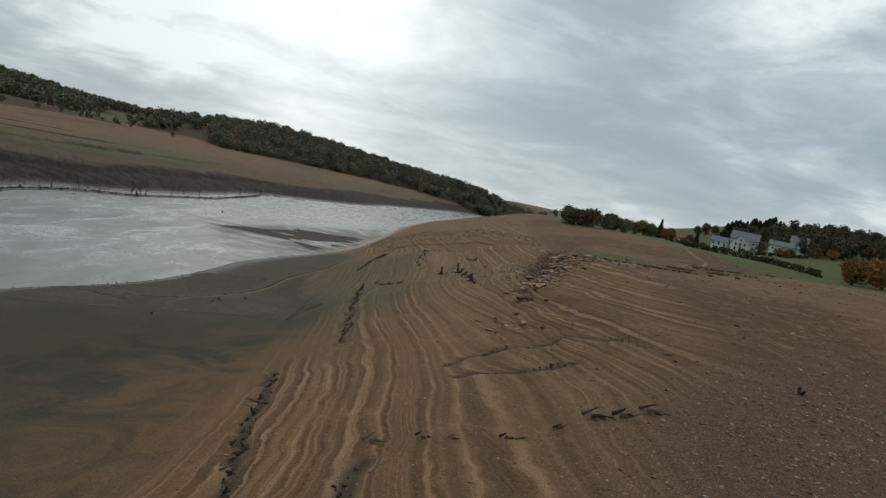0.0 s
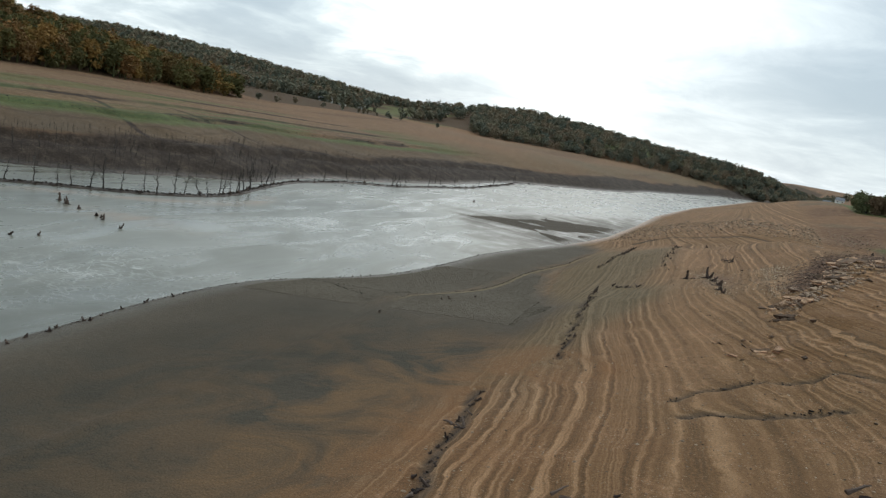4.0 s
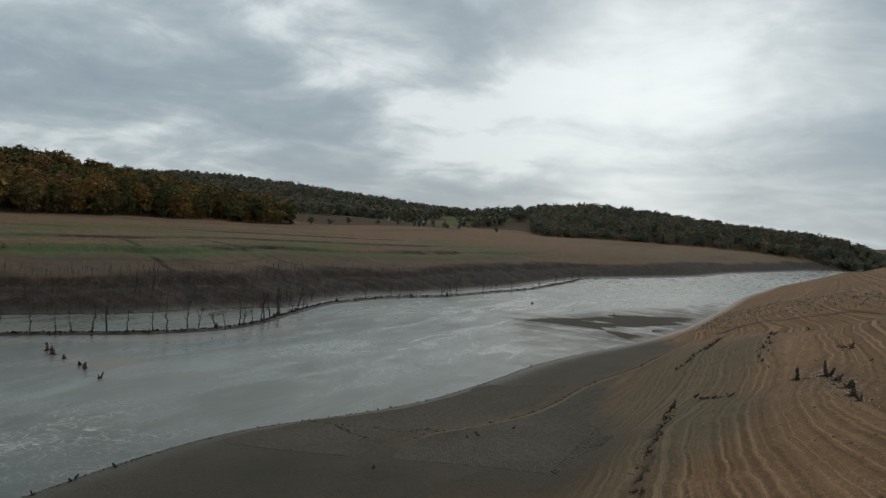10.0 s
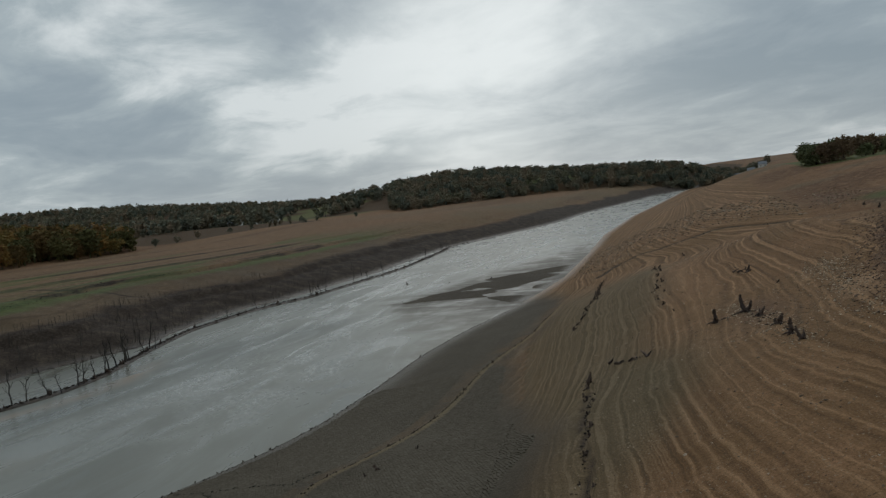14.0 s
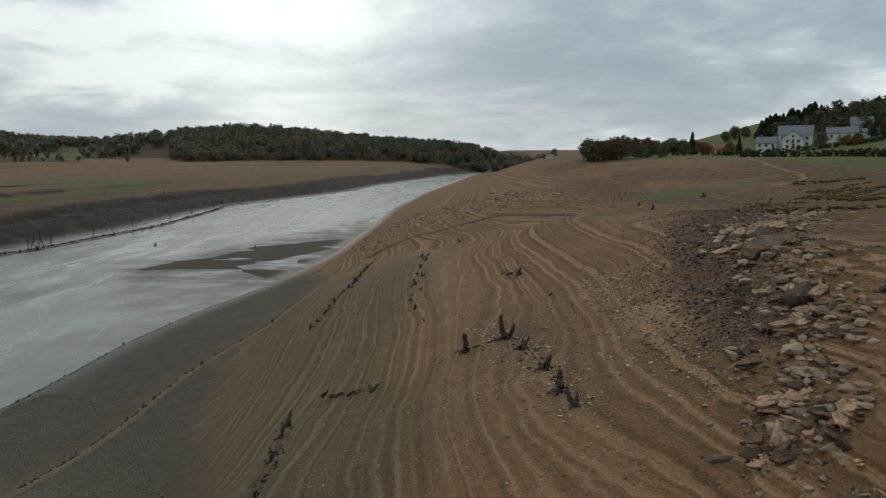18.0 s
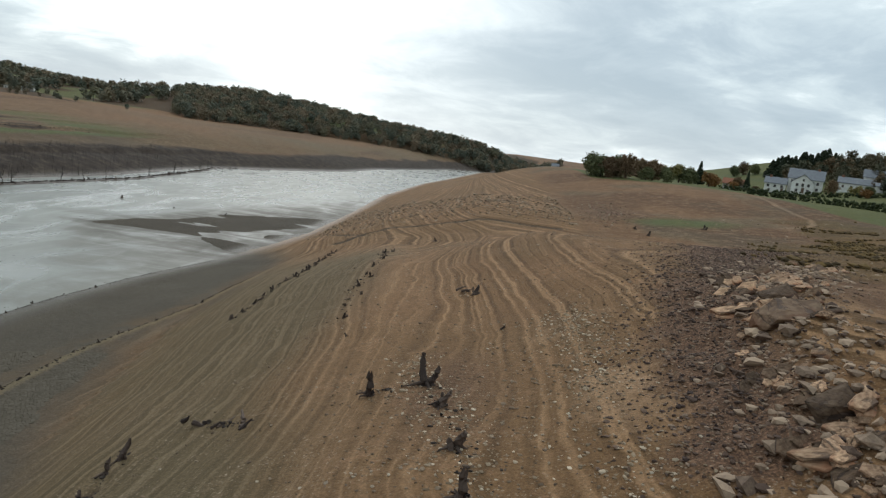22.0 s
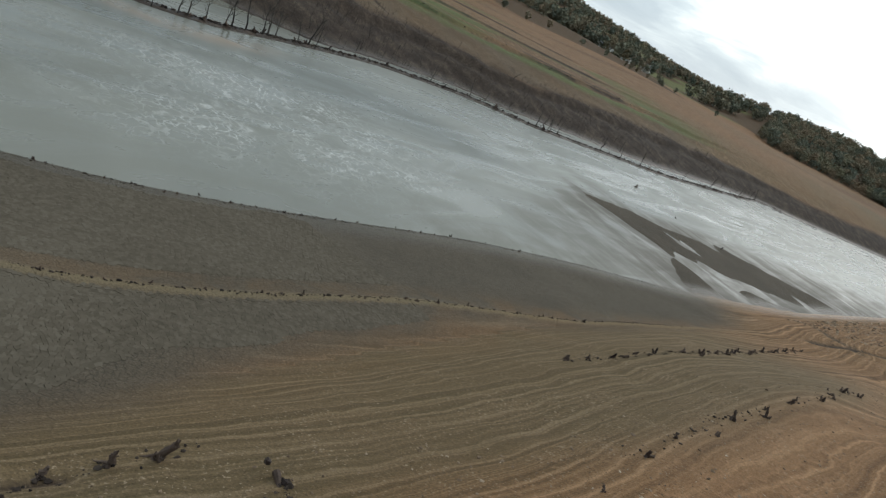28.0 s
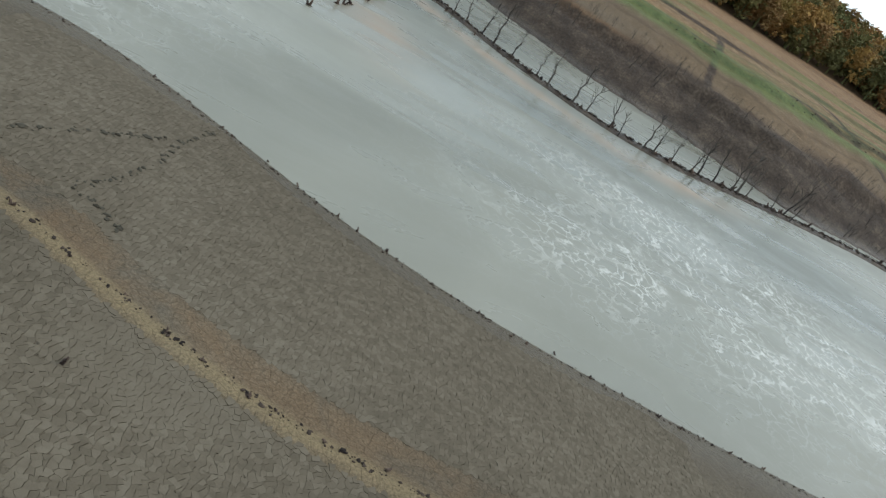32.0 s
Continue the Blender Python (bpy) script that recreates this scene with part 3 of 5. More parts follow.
def build_ground():
    x, y = np.meshgrid(GX, GY)
    x, y = x.ravel(), y.ravel()
    z = land(x, y)
    nx, ny = len(GX), len(GY)
    i = (np.arange(ny - 1)[:, None] * nx + np.arange(nx - 1)).ravel()
    me = bpy.data.meshes.new("ground")
    me.vertices.add(len(x))
    me.vertices.foreach_set("co", np.stack([x, y, z], 1).ravel())
    me.loops.add(4 * len(i))
    me.loops.foreach_set("vertex_index", np.stack([i, i + 1, i + nx + 1, i + nx], 1).ravel())
    me.polygons.add(len(i))
    me.polygons.foreach_set("loop_start", np.arange(len(i)) * 4)
    me.polygons.foreach_set("loop_total", np.full(len(i), 4))
    me.polygons.foreach_set("use_smooth", np.ones(len(i), bool))
    me.update()
    me.materials.append(GROUND)
    n, f, ft = near_shore(y), far_shore(y), foot(y)
    b = f - channel(y) - x
    wob = rough_noise(x, y, 22, 41)
    wood = wood_edge(y) - x
    masks = {
        "mud": np.maximum.reduce([1.0 * (x <= n) * (b < 0), ease(5, -4, x - ft + 3 * wob - 4.5 * np.exp(-0.5 * ((y - 11) / 9) ** 2)) * ease(115, 92, y) * (x > n - 8), (0.55 + 0.2 * wob) * ease(14, 17, b) * ease(40, 34, b + 4 * wob) * ease(300, 240, y)]),
        "damp": ease(14, -6, y) * ease(3, 12, x - n),
        "rust": ease(7, -2, np.abs(x - ft + 1)) * (ease(2, -10, y) + 0.35 * ease(22, 34, y) * ease(70, 50, y)) + bell(x, y, -18, -25, 10, 15, 0.6) + 1.5 * ease(4.5, 0.5, off_line(x, y, [(-6, -12), (-10, -9), (-14, -11), (-17.5, -18), (-17, -26), (-14.5, -36), (-12.5, -46)]) + 1.2 * wob) + 0.45 * ease(2.6, 0.5, np.abs(x - mid_line(y) + 1.0)) * ease(110, 70, y) * ease(0, 12, y),
        "crest": ease(4.5, 1.0, off_line(x, y, [(-8, 90), (-5, 62), (-3.5, 42), (-2.5, 24), (0.5, 6), (1, -24)]) + 1.5 * wob) * ease(-30, -10, y) + bell(x, y, 6, 26, 4.5, 14, 0.7),
        "olive": np.maximum.reduce([np.clip(0.75 + 0.5 * rough_noise(x, y * 0.6, 34, 66), 0, 1) * (x < f) * ease(12, 20, b) * (0.5 + 0.5 * ease(72, 50, b)) * ease(165, 135, b),
                                    0.9 * bell(x, y, -5.8, 13, 2.6, 6.5, 1) + 0.8 * ease(-3, -9, x + 2 * wob) * (x > ft) * ease(-30, 0, y) * ease(100, 70, y),
                                    0.75 * ease(-0.05, 0.45, rough_noise(x, y, 13, 57)) * ease(14, 24, x) * ease(40, 60, np.abs(x - 10) + 0.5 * np.maximum(y - 20, 0)) * (x > n)]),
        "step": ease(0.7, 0.25, np.abs(x - mid_line(y) - 0.15)) * ease(4, 14, y) * ease(100, 70, y),
        "wet": ease(5, 0, x - n) * ease(-4, -1, x - n) * (b < 0) + ease(5, 0, b) * (b > -30) * (x < f),
        "bankdark": np.maximum(np.maximum(0.75 * trenches(x, y), 0.95 * bank_lines(x, y)), np.maximum(ease(24, 14, b + 6 * wob) * (x < f + 3), 0.4 * ease(1.5, -1, x - n) * (x <= n) * (b < 0))),
        "grass": np.maximum(np.maximum(ease(-0.45, 0.05, rough_noise(x * 1.4, y * 0.14, 14, 43)) * ease(25, 32, b) * ease(62, 48, b), 0.8 * ease(0.0, 0.4, rough_noise(x * 1.6, y * 0.25, 22, 44)) * ease(50, 60, b) * ease(104, 84, b)) * ease(-90, -50, y) * ease(330, 240, y) * 0.74, np.maximum(
            ease(-1, 2, x - meadow_edge(y)) * (y < 700),
            np.maximum(bell(x, y, 39.5, 124.5, 7.5, 4.0, 1.0, 8), ease(0.02, 0.22, rough_noise(x, y, 130, 47)) * ease(20, 80, wood) * (y > 330)))),
        "red": np.maximum(ease(18, 30, x - ft - 14) * ease(0, 8, x - 16), ease(8, 18, b) * (x < f) * 1.0),
        "dark": ease(-0.15, 0.35, rough_noise(x, y, 26, 63)) * ease(14, 26, x) * 0.8 + 0.7 * ease(0.0, 0.5, rough_noise(x * 1.5, y * 0.14, 24, 64)) * ease(18, 30, b) * (x < f) + ease(9, 3, off_line(x, y, [(72, 162), (71, 132), (62, 108), (48, 88), (34, 56)]) + 3 * wob) + bell(x, y, 24, 40, 6, 9, 0.9),
        "heath": ease(11, 4, off_line(x, y, [(66, 128), (62, 108), (48, 92), (34, 56), (27, 50)]) + 8 * rough_noise(x, y, 9, 51)) * 0.9,
        "gravel": np.maximum(0.85 * ease(5.0, 0.6, off_line(x, y, [(9.4, 13), (10.4, 20), (12.4, 27), (16.5, 37), (23, 52), (33, 76)]) / (0.72 + 0.02 * np.maximum(y - 20, 0)) + 2.2 * rough_noise(x, y, 4, 65)), np.maximum(bell(x, y, 27, 137, 3, 9, 0.55), bell(x, y, 24, -28, 8, 14, 1.2, -35))) + 0.6 * bell(x, y, 1.5, 21, 2.0, 6, 1),
        "pale": bell(x, y, 7.5, 22, 3.0, 7, 0.55) * ease(-0.1, 0.4, rough_noise(x, y, 2.5, 61)) + ease(1.2, 0.4, off_line(x, y, [(69, 172), (67.8, 161), (66.4, 145), (66.6, 136), (63.4, 128), (58.9, 124.5), (44.8, 118), (36, 115.5), (27, 113.5)])) * ease(40, 64, x + 0.3 * (y - 120)) * 0.5,
        "leaf": ease(-4, 8, wood) * ease(0.3, 0.1, rough_noise(x, y, 130, 47)),
    }
    for key, value in masks.items():
        a = me.attributes.new(key, "FLOAT", "POINT")
        a.data.foreach_set("value", np.clip(value, 0, 1).astype(np.float32))
    return tagged(new("ground", me), "bare brown lake bed with wave-cut ledges, cracked mud and meadows", "ground", kind="structure")


def build_water():
    xs, ys = np.arange(-160, 12, 2.0), np.concatenate([np.arange(-130, 240, 2.0), np.arange(240, 900, 8.0)])
    x, y = np.meshgrid(xs, ys)
    x, y = x.ravel(), y.ravel()
    nx, ny = len(xs), len(ys)
    i = (np.arange(ny - 1)[:, None] * nx + np.arange(nx - 1)).ravel()
    quads = np.stack([i, i + 1, i + nx + 1, i + nx], 1)
    f = far_shore(y)
    ob = link_mesh("water", np.stack([x, y, 0 * x], 1), quads, WATER, smooth=True)
    for key, value in {
        "foam": bell(x, y, -62, 55, 8.5, 12.5, 1.5, -8) + 0.5 * bell(x, y, -54, 43, 4, 8, 1) + 1.2 * bell(x, y, -60, -5, 7, 8, 1),
        "silt": ease(3.2, 0.5, np.abs(x - f - 5.5)) * ease(8, 22, y) * ease(72, 58, y) * 0.95 + bell(x, y, -79, 19, 6, 2.5, 0.9, 20),
        "shoal": 0.95 * np.maximum(ease(3.6, 0.6, bar(x, y)), ease(9, 2, near_shore(y) - x) * ease(92, 104, y) * ease(170, 150, y)),
    }.items():
        a = ob.data.attributes.new(key, "FLOAT", "POINT")
        a.data.foreach_set("value", np.clip(value, 0, 1).astype(np.float32))
    return tagged(ob, "shallow grey silty water with pale foam veins", "water", kind="structure")


ground = build_ground()
build_water()

# ---- woods: crowns of many small leaf clumps, too many to count ----
def leaf_material(name, tones):
    n = Nodes(name, 0.85, 0.15)
    f = n.math("ADD", n.math("MULTIPLY", n.attr("tone"), 0.75), n.math("MULTIPLY", n.noise(0.9, 4), 0.25))
    c = n.ramp(f, tones)
    return n.done(n.mix(0.5, c, n.mix(1.0, c, n.ramp(n.island(), [(0.0, 0.75), (1.0, 1.35)]), "MULTIPLY")))


AUTUMN = leaf_material("autumn_leaves", [(0.08, (0.064, 0.070, 0.030)), (0.3, (0.115, 0.104, 0.038)), (0.5, (0.165, 0.100, 0.040)), (0.68, (0.23, 0.115, 0.042)), (0.82, (0.27, 0.165, 0.052)), (0.95, (0.145, 0.138, 0.048))])
# autumn tones lifted pale and greyish: the haze of distance is in the colour
HAZED_WOOD = leaf_material("hazed_wood_leaves", [(0.1, (0.113, 0.129, 0.099)), (0.4, (0.161, 0.154, 0.106)), (0.7, (0.230, 0.172, 0.113)), (0.95, (0.170, 0.179, 0.113))])
BARK = plain("bark", (0.035, 0.028, 0.022), (0.10, 0.082, 0.066), 2.0, 0.9, 0.2, 0.02)

ICO = bmesh.new()
bmesh.ops.create_icosphere(ICO, subdivisions=1, radius=1.0)
ICO_V = np.array([v.co[:] for v in ICO.verts])
ICO_F = np.array([[v.index for v in f.verts] for f in ICO.faces])
ICO.free()


LEAVES = 7


def clump_cloud(rng, centre, radius, height, count, size, lean=0.0):
    """Ragged tufts, each of a few crossed leaf sprays, through the outside of a crown: vertices and faces."""
    d = rng.normal(size=(count, 3))
    d /= np.linalg.norm(d, axis=1)[:, None]
    r = 0.62 + 0.38 * rng.random(count) ** 0.5
    lobe = rng.normal(size=(5, 3))
    lobe = 0.5 * lobe / np.linalg.norm(lobe, axis=1)[:, None]
    c = np.asarray(centre) + (lobe[rng.integers(0, 5, count)] + d * 0.58 * r[:, None]) * np.array([radius, radius, height])
    s = size * (0.65 + 0.7 * rng.random(count))
    spot = rng.normal(0, 0.45, (count, LEAVES, 1, 3))
    tip = rng.normal(0, 0.62, (count, LEAVES, 3, 3))
    v = (spot + tip) * s[:, None, None, None] * np.array([1, 1, 0.8]) + c[:, None, None]
    return v.reshape(-1, 3), np.arange(count * LEAVES * 3).reshape(-1, 3)


def wood(name, label, spots, mat, seed, tall, clumps, size, wide=0.27):
    """One wood: trunks and crowns of all its trees, joined."""
    rng = np.random.default_rng(seed)
    vs, fs, tones, base = [], [], [], 0
    zs = land(spots[:, 0], spots[:, 1])
    for (x, y), z in zip(spots, zs):
        h = tall * (0.7 + 0.55 * rng.random())
        r = h * (wide + 0.12 * rng.random())
        tone = rng.random() ** 1.2
        v, fc = clump_cloud(rng, (x, y, z + h * 0.52), r, h * 0.46, clumps, h * size)
        vs.append(v), fs.append(fc + base)
        tones.append(np.clip(np.full(len(v), tone) + 0.12 * rng.normal(), 0, 1))
        base += len(v)
        a = np.arange(5) * 2 * np.pi / 5
        ring = np.stack([np.cos(a), np.sin(a), 0 * a], 1)
        t = np.concatenate([ring * h * 0.028 + (x, y, z - 0.5), ring * h * 0.014 + (x, y, z + h * 0.55)])
        k = np.arange(5)
        q = np.stack([k, (k + 1) % 5, (k + 1) % 5 + 5, k + 5], 1)
        vs.append(t), fs.append(np.concatenate([q[:, [0, 1, 2]], q[:, [0, 2, 3]]]) + base)
        tones.append(np.zeros(10))
        base += 10
    v, fc, tn = np.concatenate(vs), np.concatenate(fs), np.concatenate(tones)
    me = bpy.data.meshes.new(name)
    me.vertices.add(len(v))
    me.vertices.foreach_set("co", v.ravel())
    me.loops.add(3 * len(fc))
    me.loops.foreach_set("vertex_index", fc.ravel())
    me.polygons.add(len(fc))
    me.polygons.foreach_set("loop_start", np.arange(len(fc)) * 3)
    me.polygons.foreach_set("loop_total", np.full(len(fc), 3))
    me.update()
    a = me.attributes.new("tone", "FLOAT", "POINT")
    a.data.foreach_set("value", tn.astype(np.float32))
    me.materials.append(mat)
    return tagged(new(name, me), label, "trees", kind="stuff")


def scatter(rng, count, xr, yr, keep):
    x, y = rng.uniform(*xr, count), rng.uniform(*yr, count)
    k = keep(x, y)
    return np.stack([x[k], y[k]], 1)


RW = np.random.default_rng(5)
left = scatter(RW, 2600, (-420, -225), (-120, 262), lambda x, y: (x < wood_edge(y) + 3 * rough_noise(x, y, 20, 71)) & ((wood_edge(y) - x < 90) | (RW.random(len(x)) < 0.45)) & (y < 250 - 0.5 * (x + 240)))
wood("wood", "autumn broadleaf wood in brown, gold and green above the shore", left, AUTUMN, 11, 12.0, 150, 0.055, 0.33)
# the three far woods below share the leaf colour with haze painted in
hillm = scatter(RW, 4200, (-420, 200), (560, 1000), lambda x, y: (x < wood_edge(y) + 5) & (x > -0.40 * (y + 46)) & (rough_noise(x, y, 130, 47) < 0.45))
wood("far_wood", "distant wooded hill beyond the lake, dull autumn colours paled by painted haze", hillm, HAZED_WOOD, 12, 10, 80, 0.075, 0.42)
hilll = scatter(RW, 9000, (-1300, -300), (250, 1300), lambda x, y: (x < wood_edge(y) - 60) & (x < -0.40 * (y + 46)) & ((rough_noise(x, y, 130, 47) < 0.14) | (np.abs(rough_noise(x, y, 60, 48)) < 0.03)) & (y > 300 - 0.5 * (x + 240)))
wood("distant_wood", "distant woods and hedges on a long hill, haze put into their colour", hilll, HAZED_WOOD, 13, 10, 26, 0.13)
edge = scatter(RW, 420, (-420, -200), (250, 640), lambda x, y: (np.abs(x - wood_edge(y) + 4) < 6))
wood("shore_hedge", "thin line of hedges and low trees above the far shore", edge, HAZED_WOOD, 14, 4.5, 40, 0.12)

# ---- stumps and dead wood of the drowned hedges ----
DEADWOOD = plain("waterlogged_dead_wood", (0.030, 0.020, 0.017), (0.125, 0.088, 0.068), 3.0, 0.85, 0.25, 0.02, "object")


def tube(bm, points, radii, sides=6, rng=None, wob=0.0):
    """A tapered tube through points."""
    rings = []
    for i, (p, r) in enumerate(zip(points, radii)):
        p = Vector(p)
        d = (Vector(points[min(i + 1, len(points) - 1)]) - Vector(points[max(i - 1, 0)])).normalized()
        side = d.cross(Vector((0.31, 0.12, 0.94))).normalized() if abs(d.z) < 0.95 else Vector((1, 0, 0))
        side = (side - d * side.dot(d)).normalized()
        other = d.cross(side)
        ring = []
        for k in range(sides):
            a = 2 * math.pi * k / sides
            q = r * (1 + (wob * (rng.random() - 0.5) if rng else 0))
            ring.append(bm.verts.new(p + side * (q * math.cos(a)) + other * (q * math.sin(a))))
        rings.append(ring)
    for a, b in zip(rings, rings[1:]):
        for k in range(sides):
            bm.faces.new((a[k], a[(k + 1) % sides], b[(k + 1) % sides], b[k]))
    bm.faces.new(rings[0][::-1])
    bm.faces.new(rings[-1])
    return rings


def make_stump(seed, tall, label):
    """A hedge stump one metre across the roots: forked stems with broken tops and bare roots."""
    rng = random.Random(seed)
    thing = tagged(new("tree_stump"), label, "stump", "stumps of the drowned hedges")
    stems = 2 + seed % 3
    for s in range(stems):
        bm = bmesh.new()
        lean = Vector((rng.uniform(-0.45, 0.45), rng.uniform(-0.45, 0.45), 1.0))
        base = Vector((rng.uniform(-0.16, 0.16), rng.uniform(-0.16, 0.16), -0.05)) * (s > 0)
        h = tall * (1.0 if s == 0 else rng.uniform(0.35, 0.85))
        w = 1.0 if s == 0 else rng.uniform(0.5, 0.8)
        pts = [base + Vector((0, 0, -0.15))]
        for q in (0.0, 0.2, 0.42, 0.62, 0.82, 1.0):
            pts.append(base + lean * h * q + Vector((rng.uniform(-.05, .05), rng.uniform(-.05, .05), 0)))
        rings = tube(bm, pts, [0.19 * w, 0.155 * w, 0.11 * w, 0.125 * w, 0.09 * w, 0.105 * w, 0.06 * w], 9, rng, 0.8)
        for v in rings[-1]:
            v.co.z += rng.uniform(-0.16, 0.14) * tall
        for q in range(2):
            p = pts[2 + 2 * q]
            a = rng.uniform(0, 6.28)
            tube(bm, [p, p + Vector((math.cos(a), math.sin(a), 0.6)) * rng.uniform(0.12, 0.3) * tall], [0.05 * w, 0.02], 5, rng, 0.4)
        part("trunk" if s == 0 else "stem", bm, DEADWOOD, thing)
    for k in range(3 + seed % 3):
        a = 2 * math.pi * (k + rng.random() * 0.8) / 4.5
        d = Vector((math.cos(a), math.sin(a), 0))
        n = rng.uniform(0.3, 0.7) * (1.0 if tall > 0.7 else 0.6)
        bm = bmesh.new()
        tube(bm, [d * 0.06 + Vector((0, 0, 0.14)), d * n * 0.4 + Vector((0, 0, 0.07)), d * n * 0.75 + Vector((rng.uniform(-.12, .12), rng.uniform(-.12, .12), 0.03)), d * n + Vector((0, 0, -0.08))],
             [0.07, 0.05, 0.03, 0.012], 6, rng, 0.5)
        part("root", bm, DEADWOOD, thing)
    return thing


def make_snag(seed, label):
    """A fallen, forked piece of hedge wood, about two metres long."""
    rng = random.Random(seed)
    thing = tagged(new("fallen_branch"), label, "dead wood", "fallen wood of the drowned hedges")
    for k in range(4):
        bm = bmesh.new()
        p = Vector((-1.0 + 0.5 * k, rng.uniform(-0.12, 0.12), 0.08))
        pts = [p]
        d = Vector((rng.uniform(0.2, 0.5), rng.uniform(-0.35, 0.35), rng.uniform(0.0, 0.28)))
        for i in range(4):
            p = p + d * 0.55
            d = (d + Vector((rng.uniform(-0.1, 0.1), rng.uniform(-0.2, 0.2), rng.uniform(-0.14, 0.06))))
            p.z = max(p.z, 0.02)
            pts.append(p.copy())
        tube(bm, pts, [0.13, 0.11, 0.085, 0.06, 0.03], 6, rng, 0.5)
        part("limb", bm, DEADWOOD, thing)
    return thing


TALL = [make_stump(3, 0.9, "tall black forked hedge stump with bare roots"), make_stump(4, 0.85, "blackened leaning tree stump on the bare slope"), make_stump(8, 0.72, "gnarled dark stump among pale stones")]
LOW = [make_stump(11, 0.5, "low black hedge stump in the lake bed"), make_stump(15, 0.42, "broken dark stump with spreading roots"), make_stump(19, 0.6, "small forked stump on the old field bank")]
SNAG = [make_snag(5, "fallen black hedge branch half sunk in soil"), make_snag(9, "tangle of dark dead branches on the slope")]


def ground_at(x, y):
    return float(land(np.array([x]), np.array([y]))[0])


used = set()


def set_thing(master, x, y, turn, size, sink=0.03, z=None, flat=1.0):
    """Stands the master, then copies of it, on the ground."""
    m = pose(x, y, (ground_at(x, y) if z is None else z) - sink, 0, 0, turn) @ Matrix.Diagonal((size, size, size * flat, 1))
    if master.name not in used:
        used.add(master.name)
        master.matrix_basis = m
        return master
    made = copy_thing(master, m)
    made.matrix_basis = m
    return made


RS = random.Random(21)
for (x, y), k, size in zip([(-1.4, 21.0), (0.6, 21.6), (1.3, 19.2), (2.0, 15.1), (2.2, 11.8), (2.5, 10.2), (2.4, 39.4), (-10.7, 20.6), (-10.6, 19.2)],
                           (0, 1, 2, 2, 0, 1, 2, 1, 0), (1.1, 1.3, 0.9, 1.0, 1.05, 0.8, 0.9, 0.9, 0.75)):
    set_thing(TALL[k], x, y, RS.uniform(0, 360), size)
for x, y, turn, size in [(-8.5, 23.2, 10, 0.85), (-7.5, 22.6, 60, 0.6), (-6.5, 22.0, 100, 0.75), (10.3, -27.1, 5, 1.0), (11.8, -26.8, 20, 1.0), (13.4, -26.4, -10, 0.9), (8.0, -28.6, 40, 0.6), (5.3, -30.9, 10, 0.6),
                         (1.2, -31.4, 0, 0.6), (-1.2, -31.5, 20, 0.75), (2.6, -31.7, 10, 0.4), (17.1, -39.9, 50, 0.7), (1.9, 40.6, 10, 0.7), (-1.9, -37.5, 85, 0.7), (-1.8, -39.5, 95, 0.85), (-1.7, -42, 90, 0.8)]:
    set_thing(SNAG[RS.random() < 0.5], x, y, turn, size)


def row(master, line, count, spread_by, small, big, sink=0.03, skip=0.0):
    """Stumps along a line of corners."""
    cuts = [0.0]
    for (ax, ay), (bx, by) in zip(line, line[1:]):
        cuts.append(cuts[-1] + math.hypot(bx - ax, by - ay))
    for i in range(count):
        s = cuts[-1] * (i + RS.uniform(0.1, 0.9)) / count
        if RS.random() < skip:
            continue
        k = max(j for j in range(len(cuts) - 1) if cuts[j] <= s)
        t = (s - cuts[k]) / (cuts[k + 1] - cuts[k])
        x = line[k][0] * (1 - t) + line[k + 1][0] * t + RS.gauss(0, spread_by)
        y = line[k][1] * (1 - t) + line[k + 1][1] * t + RS.gauss(0, spread_by)
        set_thing(master[RS.randrange(len(master))], x, y, RS.uniform(0, 360), RS.uniform(small, big), sink)


row(LOW, [(-15.2, 46.5), (-15.0, 54), (-14.8, 62), (-15, 70), (-16, 80), (-16.6, 94)], 30, 0.25, 0.4, 0.85)
row(LOW, [(-5.6, 36), (-6.0, 41), (-6.2, 47), (-6.0, 56), (-7, 74)], 14, 0.3, 0.4, 0.85)
row(LOW, [(-10.4, 18), (-9.2, 5.5), (-8.1, -3), (-7.2, -9)], 20, 0.25, 0.35, 0.75)
row(LOW + SNAG, [(-10.4, -16.8), (-8.6, -28), (-6.6, -38), (-5.6, -45)], 22, 0.3, 0.4, 0.85)
row(LOW, [(float(mid_line(q)), q) for q in range(10, 68, 3)], 32, 0.22, 0.2, 0.5)
row(LOW, [(float(near_shore(q)) + 0.1, q) for q in range(4, 76, 3)], 44, 0.18, 0.2, 0.5)
row(LOW, [(-45.2, -26), (-46, -19), (-47.6, -10), (-48, -3)], 12, 0.3, 0.4, 0.9)
row(LOW, [(-28, -3), (-26.6, 3), (-24.5, 16)], 5, 0.3, 0.5, 1.0, skip=0.2)
for i, (x, y) in enumerate([(-76.5, -4.3), (-75.5, -2.9), (-74.1, -0.2), (-92.6, 17.4), (-90.0, 16.6), (-86.7, 15.9), (-82.0, 14.9), (-80.6, 14.5), (-79.6, 14.1), (-74.4, 12.4), (-73.8, 146.4), (-60.3, 142), (-49.1, 141.4)]):
    set_thing((LOW + TALL)[i % 5], x, y, RS.uniform(0, 360), RS.uniform(0.8, 1.5), 0.05, z=0.0)
